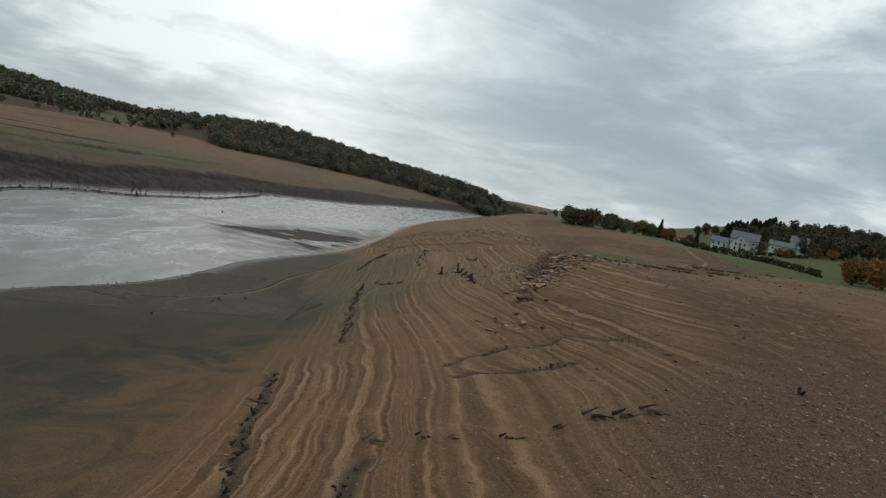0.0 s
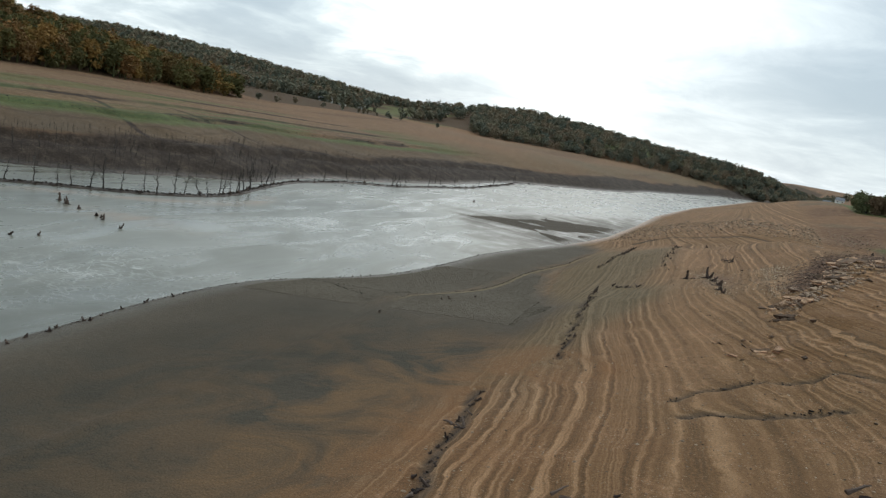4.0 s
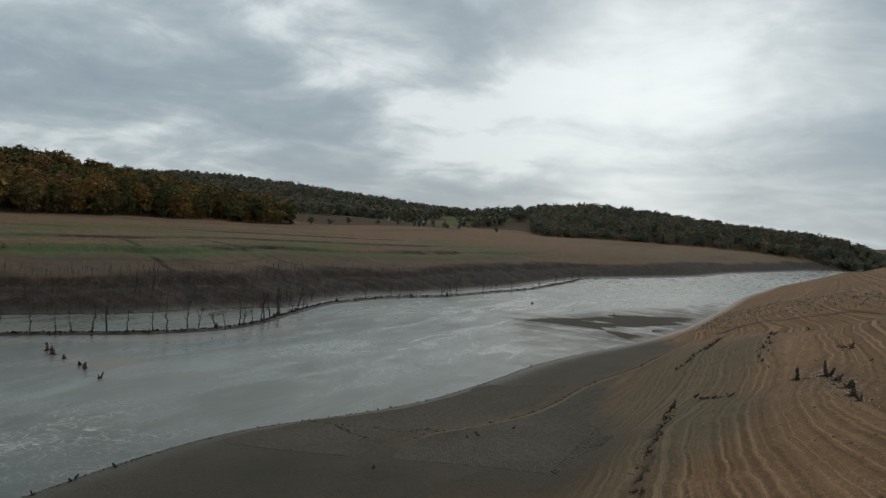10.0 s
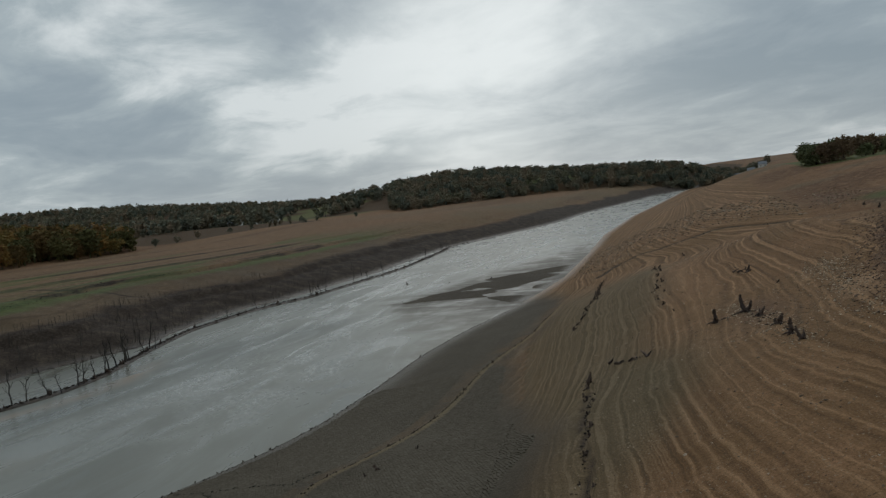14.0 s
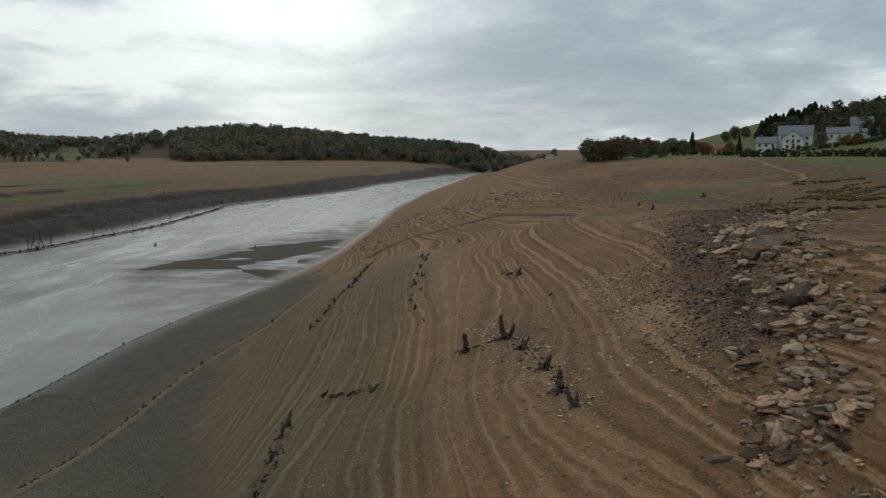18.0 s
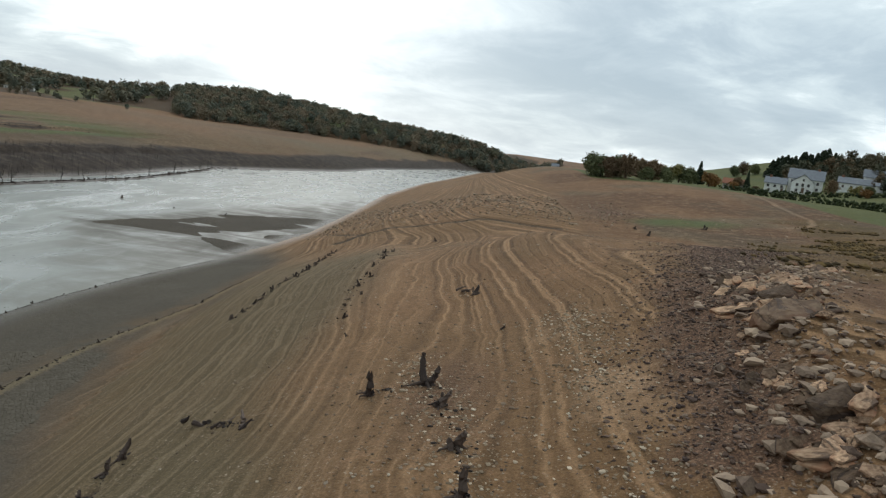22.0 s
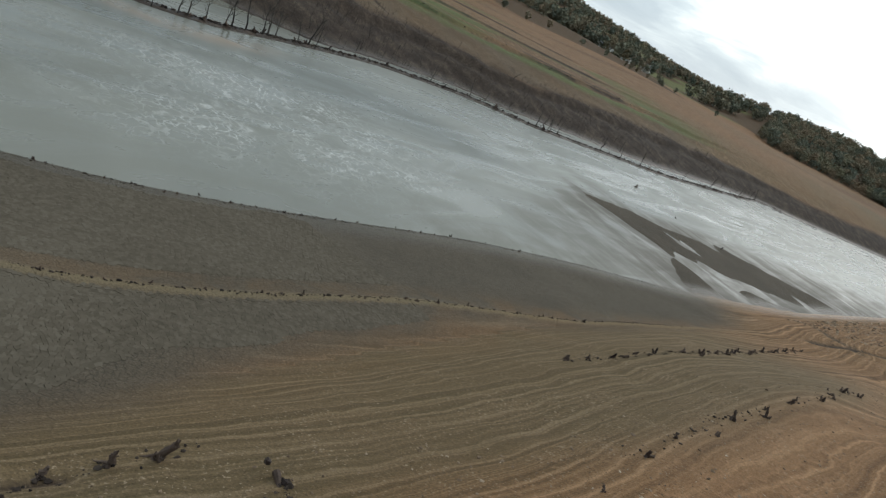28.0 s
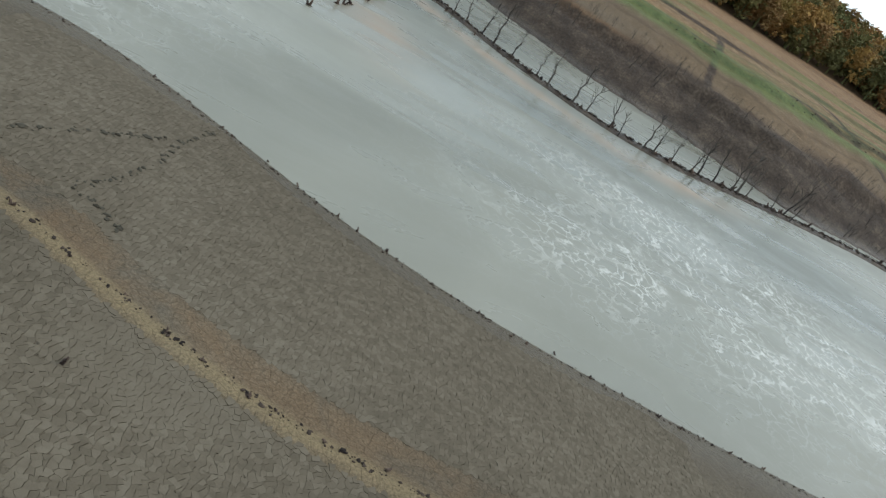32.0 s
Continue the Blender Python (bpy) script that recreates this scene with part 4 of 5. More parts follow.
for x, y, size in [(24, -19.7, 0.9), (-23.4, 16.8, 0.5), (-4.3, 32.4, 0.5), (3.8, 30.0, 0.5), (30, 110, 1.4), (29, 115.3, 1.2), (41, 118, 1.6), (-3, 96, 1.0)]:
    set_thing(LOW[RS.randrange(3)], x, y, RS.uniform(0, 360), size)

# ---- bare drowned trees along the far channel ----
GREYWOOD = plain("bare_grey_bark", (0.030, 0.026, 0.023), (0.085, 0.074, 0.064), 1.5, 0.9, 0.2, 0.0, "object")


def make_bare_tree(seed, label):
    """A leafless slim tree, six metres high."""
    rng = random.Random(seed)
    thing = tagged(new("bare_tree"), label, "bare tree", "drowned trees along the channel")
    lean = Vector((rng.uniform(-0.18, 0.18), rng.uniform(-0.18, 0.18), 1))
    spine = [Vector((0, 0, -0.3))]
    for i in range(1, 7):
        spine.append(lean * i + Vector((rng.uniform(-0.16, 0.16), rng.uniform(-0.16, 0.16), 0)))
    bm = bmesh.new()
    tube(bm, spine, [0.17, 0.13, 0.105, 0.08, 0.06, 0.04, 0.015], 6, rng, 0.3)
    part("trunk", bm, GREYWOOD, thing)
    for k in range(9):
        at = rng.uniform(1.2, 5.3)
        i = int(at)
        p = spine[i].lerp(spine[i + 1], at - i)
        a = rng.uniform(0, 2 * math.pi)
        d = Vector((math.cos(a), math.sin(a), rng.uniform(0.7, 1.5))).normalized()
        n = (6.6 - at) * rng.uniform(0.3, 0.5)
        bm = bmesh.new()
        mid = p + d * n * 0.5 + Vector((0, 0, 0.05))
        tip = p + d * n + Vector((0, 0, 0.25 * n))
        tube(bm, [p, mid, tip], [0.045, 0.03, 0.01], 4)
        for j in range(4):
            q = p.lerp(tip, 0.3 + 0.17 * j)
            e = (d + Vector((rng.uniform(-0.8, 0.8), rng.uniform(-0.8, 0.8), rng.uniform(0, 0.7)))).normalized()
            tube(bm, [q, q + e * n * rng.uniform(0.25, 0.5)], [0.02, 0.006], 3)
        part("branch", bm, GREYWOOD, thing)
    return thing


BARE = [make_bare_tree(s, lab) for s, lab in ((1, "slim leafless drowned tree at the channel edge"), (2, "leaning bare grey tree standing in shallow water"), (3, "leafless young tree with upright twigs"))]
for i in range(30):
    y = 6 + 74 * (i + RS.uniform(0.1, 0.9)) / 30
    x = float(far_shore(np.array([y]))[0]) - 1.2 + RS.gauss(0, 0.5)
    set_thing(BARE[RS.randrange(3)], x, y, RS.uniform(0, 360), RS.uniform(0.55, 1.05), 0.0)
for i in range(30):
    y = -8 + 110 * RS.random()
    b = RS.uniform(1.0, 17)
    x = float((far_shore(np.array([y])) - channel(np.array([y])))[0]) - b
    set_thing(BARE[RS.randrange(3)], x, y, RS.uniform(0, 360), RS.uniform(0.3, 0.6), 0.0)
for i in range(26):
    y = 96 + 180 * RS.random()
    x = float(far_shore(np.array([y]))[0]) - RS.choice((1.2, 1.2, 4, 9))
    set_thing(BARE[RS.randrange(3)], x, y, RS.uniform(0, 360), RS.uniform(0.3, 0.7), 0.0)
row(LOW, [(-107, 2), (-106, 20), (-97, 32), (-92.2, 45), (-92, 56), (-99, 75), (-105, 95), (-104, 122), (-97, 136), (-92, 190), (-97, 255)], 60, 0.3, 0.6, 1.5, 0.0)

# thin dead saplings on the dark bank, too many to count
RZ = np.random.default_rng(41)
sy = RZ.uniform(-25, 260, 2200)
sx = far_shore(sy) - channel(sy) - RZ.uniform(0.3, 20, 2200)
sh = RZ.uniform(0.6, 2.4, 2200) * np.where(sy > 110, 0.6, 1.0)
sz = land(sx, sy)
vs, fs = [], []
for i in range(2200):
    for j in range(4):
        lean = RZ.normal(0, 0.25 if j else 0.1, 2) * sh[i]
        at = 0.0 if j == 0 else sh[i] * RZ.uniform(0.25, 0.7)
        top = sh[i] if j == 0 else at + sh[i] * 0.35
        w = 0.035 if j == 0 else 0.018
        k = len(vs)
        for a in (0, 2.1, 4.2):
            vs.append((sx[i] + w * math.cos(a), sy[i] + w * math.sin(a), sz[i] + at - 0.1 * (j == 0)))
        vs.append((sx[i] + lean[0], sy[i] + lean[1], sz[i] + top))
        fs += [(k, k + 1, k + 3), (k + 1, k + 2, k + 3), (k + 2, k, k + 3)]
tagged(link_mesh("dead_saplings", vs, fs, GREYWOOD), "thicket of thin leafless saplings on the dark bank", "saplings", kind="stuff")

# ---- rocks ----
ROCK = Nodes("granite_outcrop", 0.85, 0.25)
_f = ROCK.math("ADD", ROCK.math("MULTIPLY", ROCK.noise(0.9, 5), 0.6), ROCK.math("MULTIPLY", ROCK.noise(7, 5), 0.4))
_c = ROCK.ramp(_f, [(0.3, (0.15, 0.11, 0.085)), (0.43, (0.30, 0.225, 0.165)), (0.54, (0.48, 0.39, 0.295)), (0.68, (0.68, 0.59, 0.47))])
_c = ROCK.mix(ROCK.ramp(ROCK.noise(0.7, 4), [(0.44, 0.0), (0.58, 0.85)]), _c, (0.24, 0.122, 0.072))
_c = ROCK.mix(1.0, _c, ROCK.ramp(ROCK.rand(), [(0.0, 0.18), (0.42, 0.42), (0.68, 0.9), (1.0, 1.3)]), "MULTIPLY")
_c = ROCK.mix(1.0, _c, (1.22, 0.98, 0.80), "MULTIPLY")
_k = ROCK.ramp(ROCK.noise(1.0, 5, 0.7, ROCK.where((0.9, 0.9, 9.0)), 0.4), [(0.40, 0.0), (0.47, 1.0)])
_c = ROCK.mix(ROCK.ramp(_k, [(0.0, 0.75), (1.0, 0.0)]), _c, (0.075, 0.052, 0.042))
ROCK.bump(ROCK.math("ADD", ROCK.noise(9, 6), ROCK.math("MULTIPLY", _k, 0.8)), 0.9, 0.06)
ROCK = ROCK.done(_c)
STONES = Nodes("broken_stones", 0.88, 0.25)
_g = STONES.math("ADD", STONES.math("MULTIPLY", STONES.island(), 0.75), STONES.math("MULTIPLY", STONES.noise(6, 4), 0.25))
STONES = STONES.done(STONES.ramp(_g, [(0.1, (0.10, 0.068, 0.046)), (0.5, (0.19, 0.132, 0.086)), (0.78, (0.30, 0.22, 0.148)), (0.95, (0.50, 0.42, 0.32))]))


def make_boulder(seed, label, flat):
    """A split block of one metre, angular, with worn edges."""
    rng = random.Random(seed)
    bm = bmesh.new()
    for k in range(13):
        p = Vector((rng.uniform(-1, 1), rng.uniform(-1, 1), rng.uniform(-1, 1)))
        p *= 0.56 / max(abs(p.x) ** 8 + abs(p.y) ** 8 + abs(p.z) ** 8, 1e-6) ** 0.125 * rng.uniform(0.8, 1.0)
        bm.verts.new((p.x, p.y * 0.9, p.z * flat))
    hull = bmesh.ops.convex_hull(bm, input=bm.verts)
    bmesh.ops.delete(bm, geom=[v for v in bm.verts if not v.link_faces], context="VERTS")
    bmesh.ops.bevel(bm, geom=list(bm.edges), offset=0.018, segments=1, affect="EDGES")
    bmesh.ops.triangulate(bm, faces=bm.faces)
    bmesh.ops.subdivide_edges(bm, edges=[e for e in bm.edges if e.calc_length() > 0.12], cuts=2)
    bmesh.ops.triangulate(bm, faces=bm.faces)
    for v in bm.verts:
        q = v.co + Vector((seed * 3.1, 0, 0))
        ledge = noise.noise(Vector((q.x * 1.4, q.y * 1.4, q.z * 9.0)))
        v.co += v.co.normalized() * (0.06 * ledge + 0.03 * noise.noise(q * 5.0) + 0.02 * noise.noise(q * 13.0))
    ob = part("boulder", bm, ROCK)
    return tagged(ob, label, "boulder", "rocks of the outcrop")


def make_slabs(seed, label, layers, thick):
    """A split piece of bedded rock one metre across: angular plates, one on another, with open joints."""
    rng = random.Random(seed)
    bm = bmesh.new()
    z = -0.5 * layers * thick
    for k in range(layers):
        pieces = 1 + (rng.random() < 0.55)
        for q in range(pieces):
            count = rng.randint(6, 9)
            wide, deep = rng.uniform(0.34, 0.52) / (1 + 0.5 * (pieces - 1)), rng.uniform(0.26, 0.44)
            ox, oy = rng.uniform(-0.09, 0.09) + (q - 0.5) * 0.5 * (pieces - 1), rng.uniform(-0.09, 0.09)
            low, high = z - 0.01 + rng.uniform(-0.01, 0.01), z + thick * rng.uniform(0.75, 1.1)
            rings = []
            for level, grow in ((low, 0.95), (low + (high - low) * 0.3, 1.04), (high - 0.02, 1.0), (high, 0.93)):
                rings.append([])
                for c in range(count):
                    turn = 2 * math.pi * (c + 0.5 * math.sin(seed * 7.1 + k * 3.3 + q * 1.7 + c * 2.9)) / count
                    reach = grow * (1 + 0.24 * math.sin(seed * 3.7 + k * 5.1 + q * 2.3 + c * 4.7)) * (1 + rng.uniform(-0.03, 0.03))
                    rings[-1].append(bm.verts.new((ox + wide * reach * math.cos(turn), oy + deep * reach * math.sin(turn), level + rng.uniform(-0.008, 0.008))))
            for lower, upper in zip(rings, rings[1:]):
                for c in range(count):
                    bm.faces.new((lower[c], lower[(c + 1) % count], upper[(c + 1) % count], upper[c]))
            bm.faces.new(rings[0][::-1]), bm.faces.new(rings[-1])
        z += thick
    return tagged(part("boulder", bm, ROCK), label, "boulder", "rocks of the outcrop")


ROCKS = [make_boulder(1, "pale split granite block of the outcrop", 0.62), make_boulder(2, "rust-stained angular boulder of the outcrop", 0.5), make_slabs(3, "dark broken slab of layered rock", 4, 0.11), make_slabs(4, "pale weathered slab lying on the slope", 2, 0.13), make_slabs(7, "long thin slab of rust-brown rock", 3, 0.08)]


DOMES = [make_boulder(12, "large pale domed granite rock of the outcrop", 0.6), make_boulder(13, "split pale boulder with a dark shaded side", 0.75)]


def set_rock(k, x, y, size, turn, tilt=0.0, stretch=1.0, up=0.0):
    m = pose(x, y, ground_at(x, y) + size * 0.02 + up, tilt, -tilt * 0.6, turn) @ Matrix.Diagonal((size * stretch, size, size, 1))
    if ROCKS[k].name not in used:
        used.add(ROCKS[k].name)
        ROCKS[k].matrix_basis = m
    else:
        copy_thing(ROCKS[k], m).matrix_basis = m


# the outcrop: slabs that dip one way, in knots along the ridge (place, reach, number, size)
RB = random.Random(77)
for cx, cy, reach, count, big in [(13.4, 20.4, 1.5, 16, 1.2), (14.6, 24.0, 1.9, 20, 1.1), (15.0, 27.5, 2.0, 18, 1.0), (17.0, 31.5, 2.2, 18, 1.1), (20.0, 37.0, 2.4, 16, 1.1), (26.0, 46.0, 2.6, 12, 1.1), (11.9, 13.6, 0.9, 8, 1.1), (11.4, 15.8, 0.9, 7, 0.8),
                                  (10.8, 11.2, 1.1, 13, 0.95), (10.9, 9.6, 0.7, 6, 0.9), (8.6, 6.6, 0.9, 8, 0.9), (7.3, 5.4, 0.8, 8, 0.85), (8.6, 4.6, 0.7, 7, 0.9), (7.0, 4.2, 0.6, 6, 0.8), (8.2, 9.0, 0.6, 3, 0.6), (7.8, 1.3, 1.0, 5, 0.8), (6.6, -6.6, 0.9, 4, 0.8), (39.0, -9.0, 1.6, 3, 0.9)]:
    for i in range(count):
        far = reach * RB.random() ** 0.6
        turn = RB.uniform(0, 2 * math.pi)
        size = 0.85 * big * (1.0 if i < 2 else RB.uniform(0.3, 0.8))
        set_rock(RB.choice((1, 2, 3, 4, 2, 4, 3)), cx + far * math.cos(turn) * 1.1, cy + far * math.sin(turn), size, 30 + RB.gauss(0, 13), RB.gauss(20, 8), RB.uniform(1.3, 2.7), RB.uniform(-0.10, 0.14) * (1 - far / reach) * big)
for k, x, y, turn, across, deep, high in [(0, 13.5, 20.6, 24, 3.1, 2.0, 1.5), (1, 11.9, 13.6, 30, 1.8, 1.2, 1.1), (0, 10.6, 11.0, 50, 1.2, 0.9, 0.7), (1, 14.8, 25.0, 30, 2.0, 1.1, 0.8), (1, 7.4, 4.6, 60, 1.2, 0.8, 0.8)]:
    m = pose(x, y, ground_at(x, y) + 0.05, 8, -12, turn) @ Matrix.Diagonal((across, deep, high, 1))
    if DOMES[k].name not in used:
        used.add(DOMES[k].name)
        DOMES[k].matrix_basis = m
    else:
        copy_thing(DOMES[k], m).matrix_basis = m
for i in range(36):
    t = RB.random()
    x, y = 5.5 + 11 * t + RB.gauss(0, 1.6), -9 + 38 * t + RB.gauss(0, 2.0)
    set_rock(RB.randrange(5), x, y, RB.uniform(0.25, 0.6), RB.uniform(0, 360), RB.uniform(0, 25), RB.uniform(1.0, 1.7))


def rubble(name, label, x, y, size, seed, mat=None, kind="stones", up=0.12):
    """Loose stones, too many to count."""
    rng = np.random.default_rng(seed)
    n = len(x)
    z = land(x, y)
    s = size * (0.4 + 1.2 * rng.random(n) ** 2 + 0.8 * (rng.random(n) < 0.04))
    v = ICO_V[None] * (1 + 0.9 * (rng.random((n, len(ICO_V), 1)) - 0.5)) * s[:, None, None] * (0.6 + 0.9 * rng.random((n, 1, 3))) * np.array([1, 1, 0.55])
    v = (v + np.stack([x, y, z + up * s], 1)[:, None]).reshape(-1, 3)
    f = (ICO_F[None] + (np.arange(n) * len(ICO_V))[:, None, None]).reshape(-1, 3)
    ob = link_mesh(name, v, f, mat or STONES)
    return tagged(ob, label, kind, kind="stuff")


RR = np.random.default_rng(8)
DARKSTONES = Nodes("dark_broken_stones", 0.86, 0.25)
_g = DARKSTONES.math("ADD", DARKSTONES.math("MULTIPLY", DARKSTONES.island(), 0.75), DARKSTONES.math("MULTIPLY", DARKSTONES.noise(6, 4), 0.25))
DARKSTONES = DARKSTONES.done(DARKSTONES.ramp(_g, [(0.1, (0.038, 0.024, 0.020)), (0.45, (0.088, 0.055, 0.041)), (0.75, (0.165, 0.105, 0.072)), (0.95, (0.36, 0.26, 0.185))]))
PALESTONES = Nodes("pale_quartz_stones", 0.85, 0.25)
PALESTONES = PALESTONES.done(PALESTONES.ramp(PALESTONES.island(), [(0.1, (0.17, 0.118, 0.072)), (0.6, (0.34, 0.255, 0.168)), (0.95, (0.62, 0.50, 0.365))]))
ROOTS = plain("black_hedge_roots", (0.012, 0.009, 0.008), (0.060, 0.044, 0.034), 3.0, 0.9, 0.2, 0.0, "island")


def beside(line, count, spread_by):
    """Random places along a line of corners."""
    line = np.array(line, float)
    cuts = np.concatenate([[0], np.cumsum(np.hypot(*np.diff(line, axis=0).T))])
    s = RR.random(count) * cuts[-1]
    w = RR.normal(0, 1, (2, count)) * np.asarray(spread_by if np.isscalar(spread_by) else np.interp(s, cuts, spread_by))
    return np.interp(s, cuts, line[:, 0]) + w[0], np.interp(s, cuts, line[:, 1]) + w[1]


rubble("rubble", "dark broken stones strewn round the outcrop", *beside([(9.4, 12), (10.6, 20), (12.8, 27), (16.5, 37), (23, 52), (33, 76)], 17000, [1.4, 1.8, 2.1, 2.4, 2.8, 3.4]), 0.055, 1, DARKSTONES)
rubble("stone_slabs", "broken slabs and blocks between the rocks of the outcrop", *beside([(7.4, 3.5), (10.9, 11), (13.2, 20), (15.6, 28), (20, 38), (26, 47)], 1700, [0.8, 1.0, 1.2, 1.5, 1.8, 2.0]), 0.14, 20, plain("outcrop_blocks", (0.075, 0.045, 0.031), (0.40, 0.285, 0.195), 3.0, 0.86, 0.25, 0.0, "island"))
rubble("quartz_stones", "clusters of pale quartz stones on the slope", *[np.concatenate(q) for q in zip(beside([(6.8, 31), (7.2, 24), (6.4, 18)], 1300, 0.8), beside([(-0.6, 26), (0.6, 22), (1.6, 18.5), (2.2, 14), (2.8, 9)], 900, 0.7), beside([(5.5, 16), (8, 8)], 400, 1.0))], 0.046, 14, PALESTONES)
rubble("hillock_stones", "grey stones on a low rise of the plateau", *beside([(24, 119), (28, 135), (28, 150)], 450, 2.4), 0.13, 15)
# roots, twigs and clods along the sunken hedges, ditches and waterlines
spots = [beside(line, int(9 * sum(math.hypot(b[0] - a[0], b[1] - a[1]) for a, b in zip(line, line[1:]))), 0.10 if half < 0.4 else 0.3) for half, line in DRAINS]
spots += [beside([(-15.2, 46.5), (-15.0, 54), (-14.8, 62), (-15, 70), (-16, 80), (-16.6, 94)], 260, 0.2), beside([(-5.6, 36), (-6.0, 41), (-6.2, 47), (-6.0, 56), (-7, 74)], 130, 0.25), beside([(-1.6, 21), (0.7, 21.8), (2.1, 15), (2.6, 10)], 110, 0.35)]
spots += [beside([(-8.8, 23.4), (-7.5, 22.6), (-6.2, 21.9)], 50, 0.14), beside([(-11.2, 22), (-10.5, 19), (-9.6, 13)], 60, 0.15)]
rubble("hedge_roots", "black roots and twigs along the drowned hedge lines", *[np.concatenate(q) for q in zip(*spots)], 0.058, 16, ROOTS, "dead roots", 0.2)
spots = [beside([(float(mid_line(q)), q) for q in range(8, 78, 4)], 620, 0.13), beside([(float(near_shore(q)) + 0.15, q) for q in range(-30, 96, 3)], 1100, 0.14)]
rubble("waterline_debris", "dark clods and twigs along the water line", *[np.concatenate(q) for q in zip(*spots)], 0.048, 17, ROOTS, "debris", 0.2)
spots = [beside([(float(far_shore(q)) - 1.2, q) for q in range(-40, 290, 4)], 2600, 0.25), beside([(float(far_shore(q) - channel(q)) - 36 - 5 * float(rough_noise(np.array([36.0]), np.array([float(q)]), 60, 33)[0]), q) for q in range(-40, 260, 6)], 420, 0.6)]
rubble("levee_debris", "black clods and roots along the far ditches", *[np.concatenate(q) for q in zip(*spots)], 0.15, 18, ROOTS, "debris", 0.2)
spots = [beside(q, int(9 * sum(math.hypot(b[0] - a[0], b[1] - a[1]) for a, b in zip(q, q[1:]))), 0.09) for q in ([(-33.9, 9.4), (-37.1, 11.1), (-41.2, 13.9), (-44.0, 14.5)], [(-41.1, 13.9), (-37.6, 13.9), (-34.7, 13.6), (-32.1, 12.7)], [(-32.1, 12.7), (-31.8, 13.8), (-30.8, 15.2)])]
rubble("hoof_clods", "dark mud clods along old animal tracks", *[np.concatenate(q) for q in zip(*spots)], 0.075, 19, plain("turned_dark_mud", (0.030, 0.026, 0.019), (0.066, 0.058, 0.043), 3.0, 0.9, 0.2), "mud clods", 0.3)
n = 4200
a, b = RR.normal(0, 6.0, n), RR.normal(0, 13, n)
rubble("gravel_field", "grey-brown gravel and cobbles on the plateau", 25 + a * 0.82 + b * 0.5, -27 - a * 0.4 + b * 0.85, 0.075, 2)
n = 2600
rubble("pale_stones", "small pale stones scattered over the slope", np.concatenate([RR.normal(1.2, 2.2, 700), RR.normal(7.0, 3.5, 1100), RR.uniform(-10, 18, 9000)]), np.concatenate([RR.normal(18, 6, 700), RR.normal(22, 9, 1100), RR.uniform(-60, 90, 9000)]), 0.042, 3)
rubble("plateau_stones", "scattered stones on the plateau behind the outcrop", RR.uniform(16, 75, 1500), RR.uniform(-20, 135, 1500), 0.12, 5)
rubble("shore_stones", "pale stones along the headland ledges", RR.uniform(-26, 20, n), RR.uniform(116, 165, n), 0.16, 4)


# ---- dried mud: plates parted by cracks, near the end of the path ----
MUDPLATE = Nodes("cracked_mud_plates", 0.92, 0.15)
_g = MUDPLATE.math("ADD", MUDPLATE.math("MULTIPLY", MUDPLATE.noise(0.09, 4, 0.6), 0.45), MUDPLATE.math("ADD", MUDPLATE.math("MULTIPLY", MUDPLATE.noise(2.3, 6, 0.65), 0.35), MUDPLATE.math("MULTIPLY", MUDPLATE.island(), 0.2)))
MUDPLATE.bump(MUDPLATE.noise(11, 4), 0.4, 0.03)
MUDPLATE = MUDPLATE.done(MUDPLATE.ramp(_g, [(0.3, (0.071, 0.058, 0.041)), (0.52, (0.104, 0.086, 0.063)), (0.72, (0.142, 0.121, 0.091))]))
cell = 0.225
ix, iy = np.meshgrid(np.arange(-1, 150), np.arange(-1, 215))
RM = np.random.default_rng(6)
cx, cy = -46 + ix * cell + RM.uniform(-0.06, 0.06, ix.shape), 3 + iy * cell * 0.866 + RM.uniform(-0.03, 0.03, ix.shape)
cx = cx + (iy % 2) * cell / 2
jx, jy = RM.normal(0, 0.05, (2, *ix.shape)), RM.normal(0, 0.05, (2, *ix.shape))
# corners of a loose honeycomb: each is shared by three plates, and shifted the same for all three
odd = iy % 2
rows, cols = ix.shape
inner = [(r, c) for r in range(1, rows - 1) for c in range(1, cols - 1)]
rr, cc = np.array(inner).T
o = odd[rr, cc]


def corner(kind, r, c):
    r, c = np.clip(r, 0, rows - 1), np.clip(c, 0, cols - 1)
    a = (r, c)
    if kind == 0:
        b, d = (r + 1, c + odd[r, c] - 1), (r + 1, c + odd[r, c])
    else:
        b, d = (r - 1, c + odd[r, c] - 1), (r - 1, c + odd[r, c])
    b, d = (np.clip(b[0], 0, rows - 1), np.clip(b[1], 0, cols - 1)), (np.clip(d[0], 0, rows - 1), np.clip(d[1], 0, cols - 1))
    px = (cx[a] + cx[b] + cx[d]) / 3 + jx[kind][a]
    py = (cy[a] + cy[b] + cy[d]) / 3 + jy[kind][a]
    return px, py


ring = [corner(0, rr, cc), corner(1, np.minimum(rr + 1, rows - 2), cc + o), corner(0, np.maximum(rr - 1, 1), cc + o), corner(1, rr, cc), corner(0, np.maximum(rr - 1, 1), cc + o - 1), corner(1, np.minimum(rr + 1, rows - 2), cc + o - 1)]
px, py = np.stack([q[0] for q in ring], 1), np.stack([q[1] for q in ring], 1)
mx, my = px.mean(1), py.mean(1)
m = mx - mid_line(my)
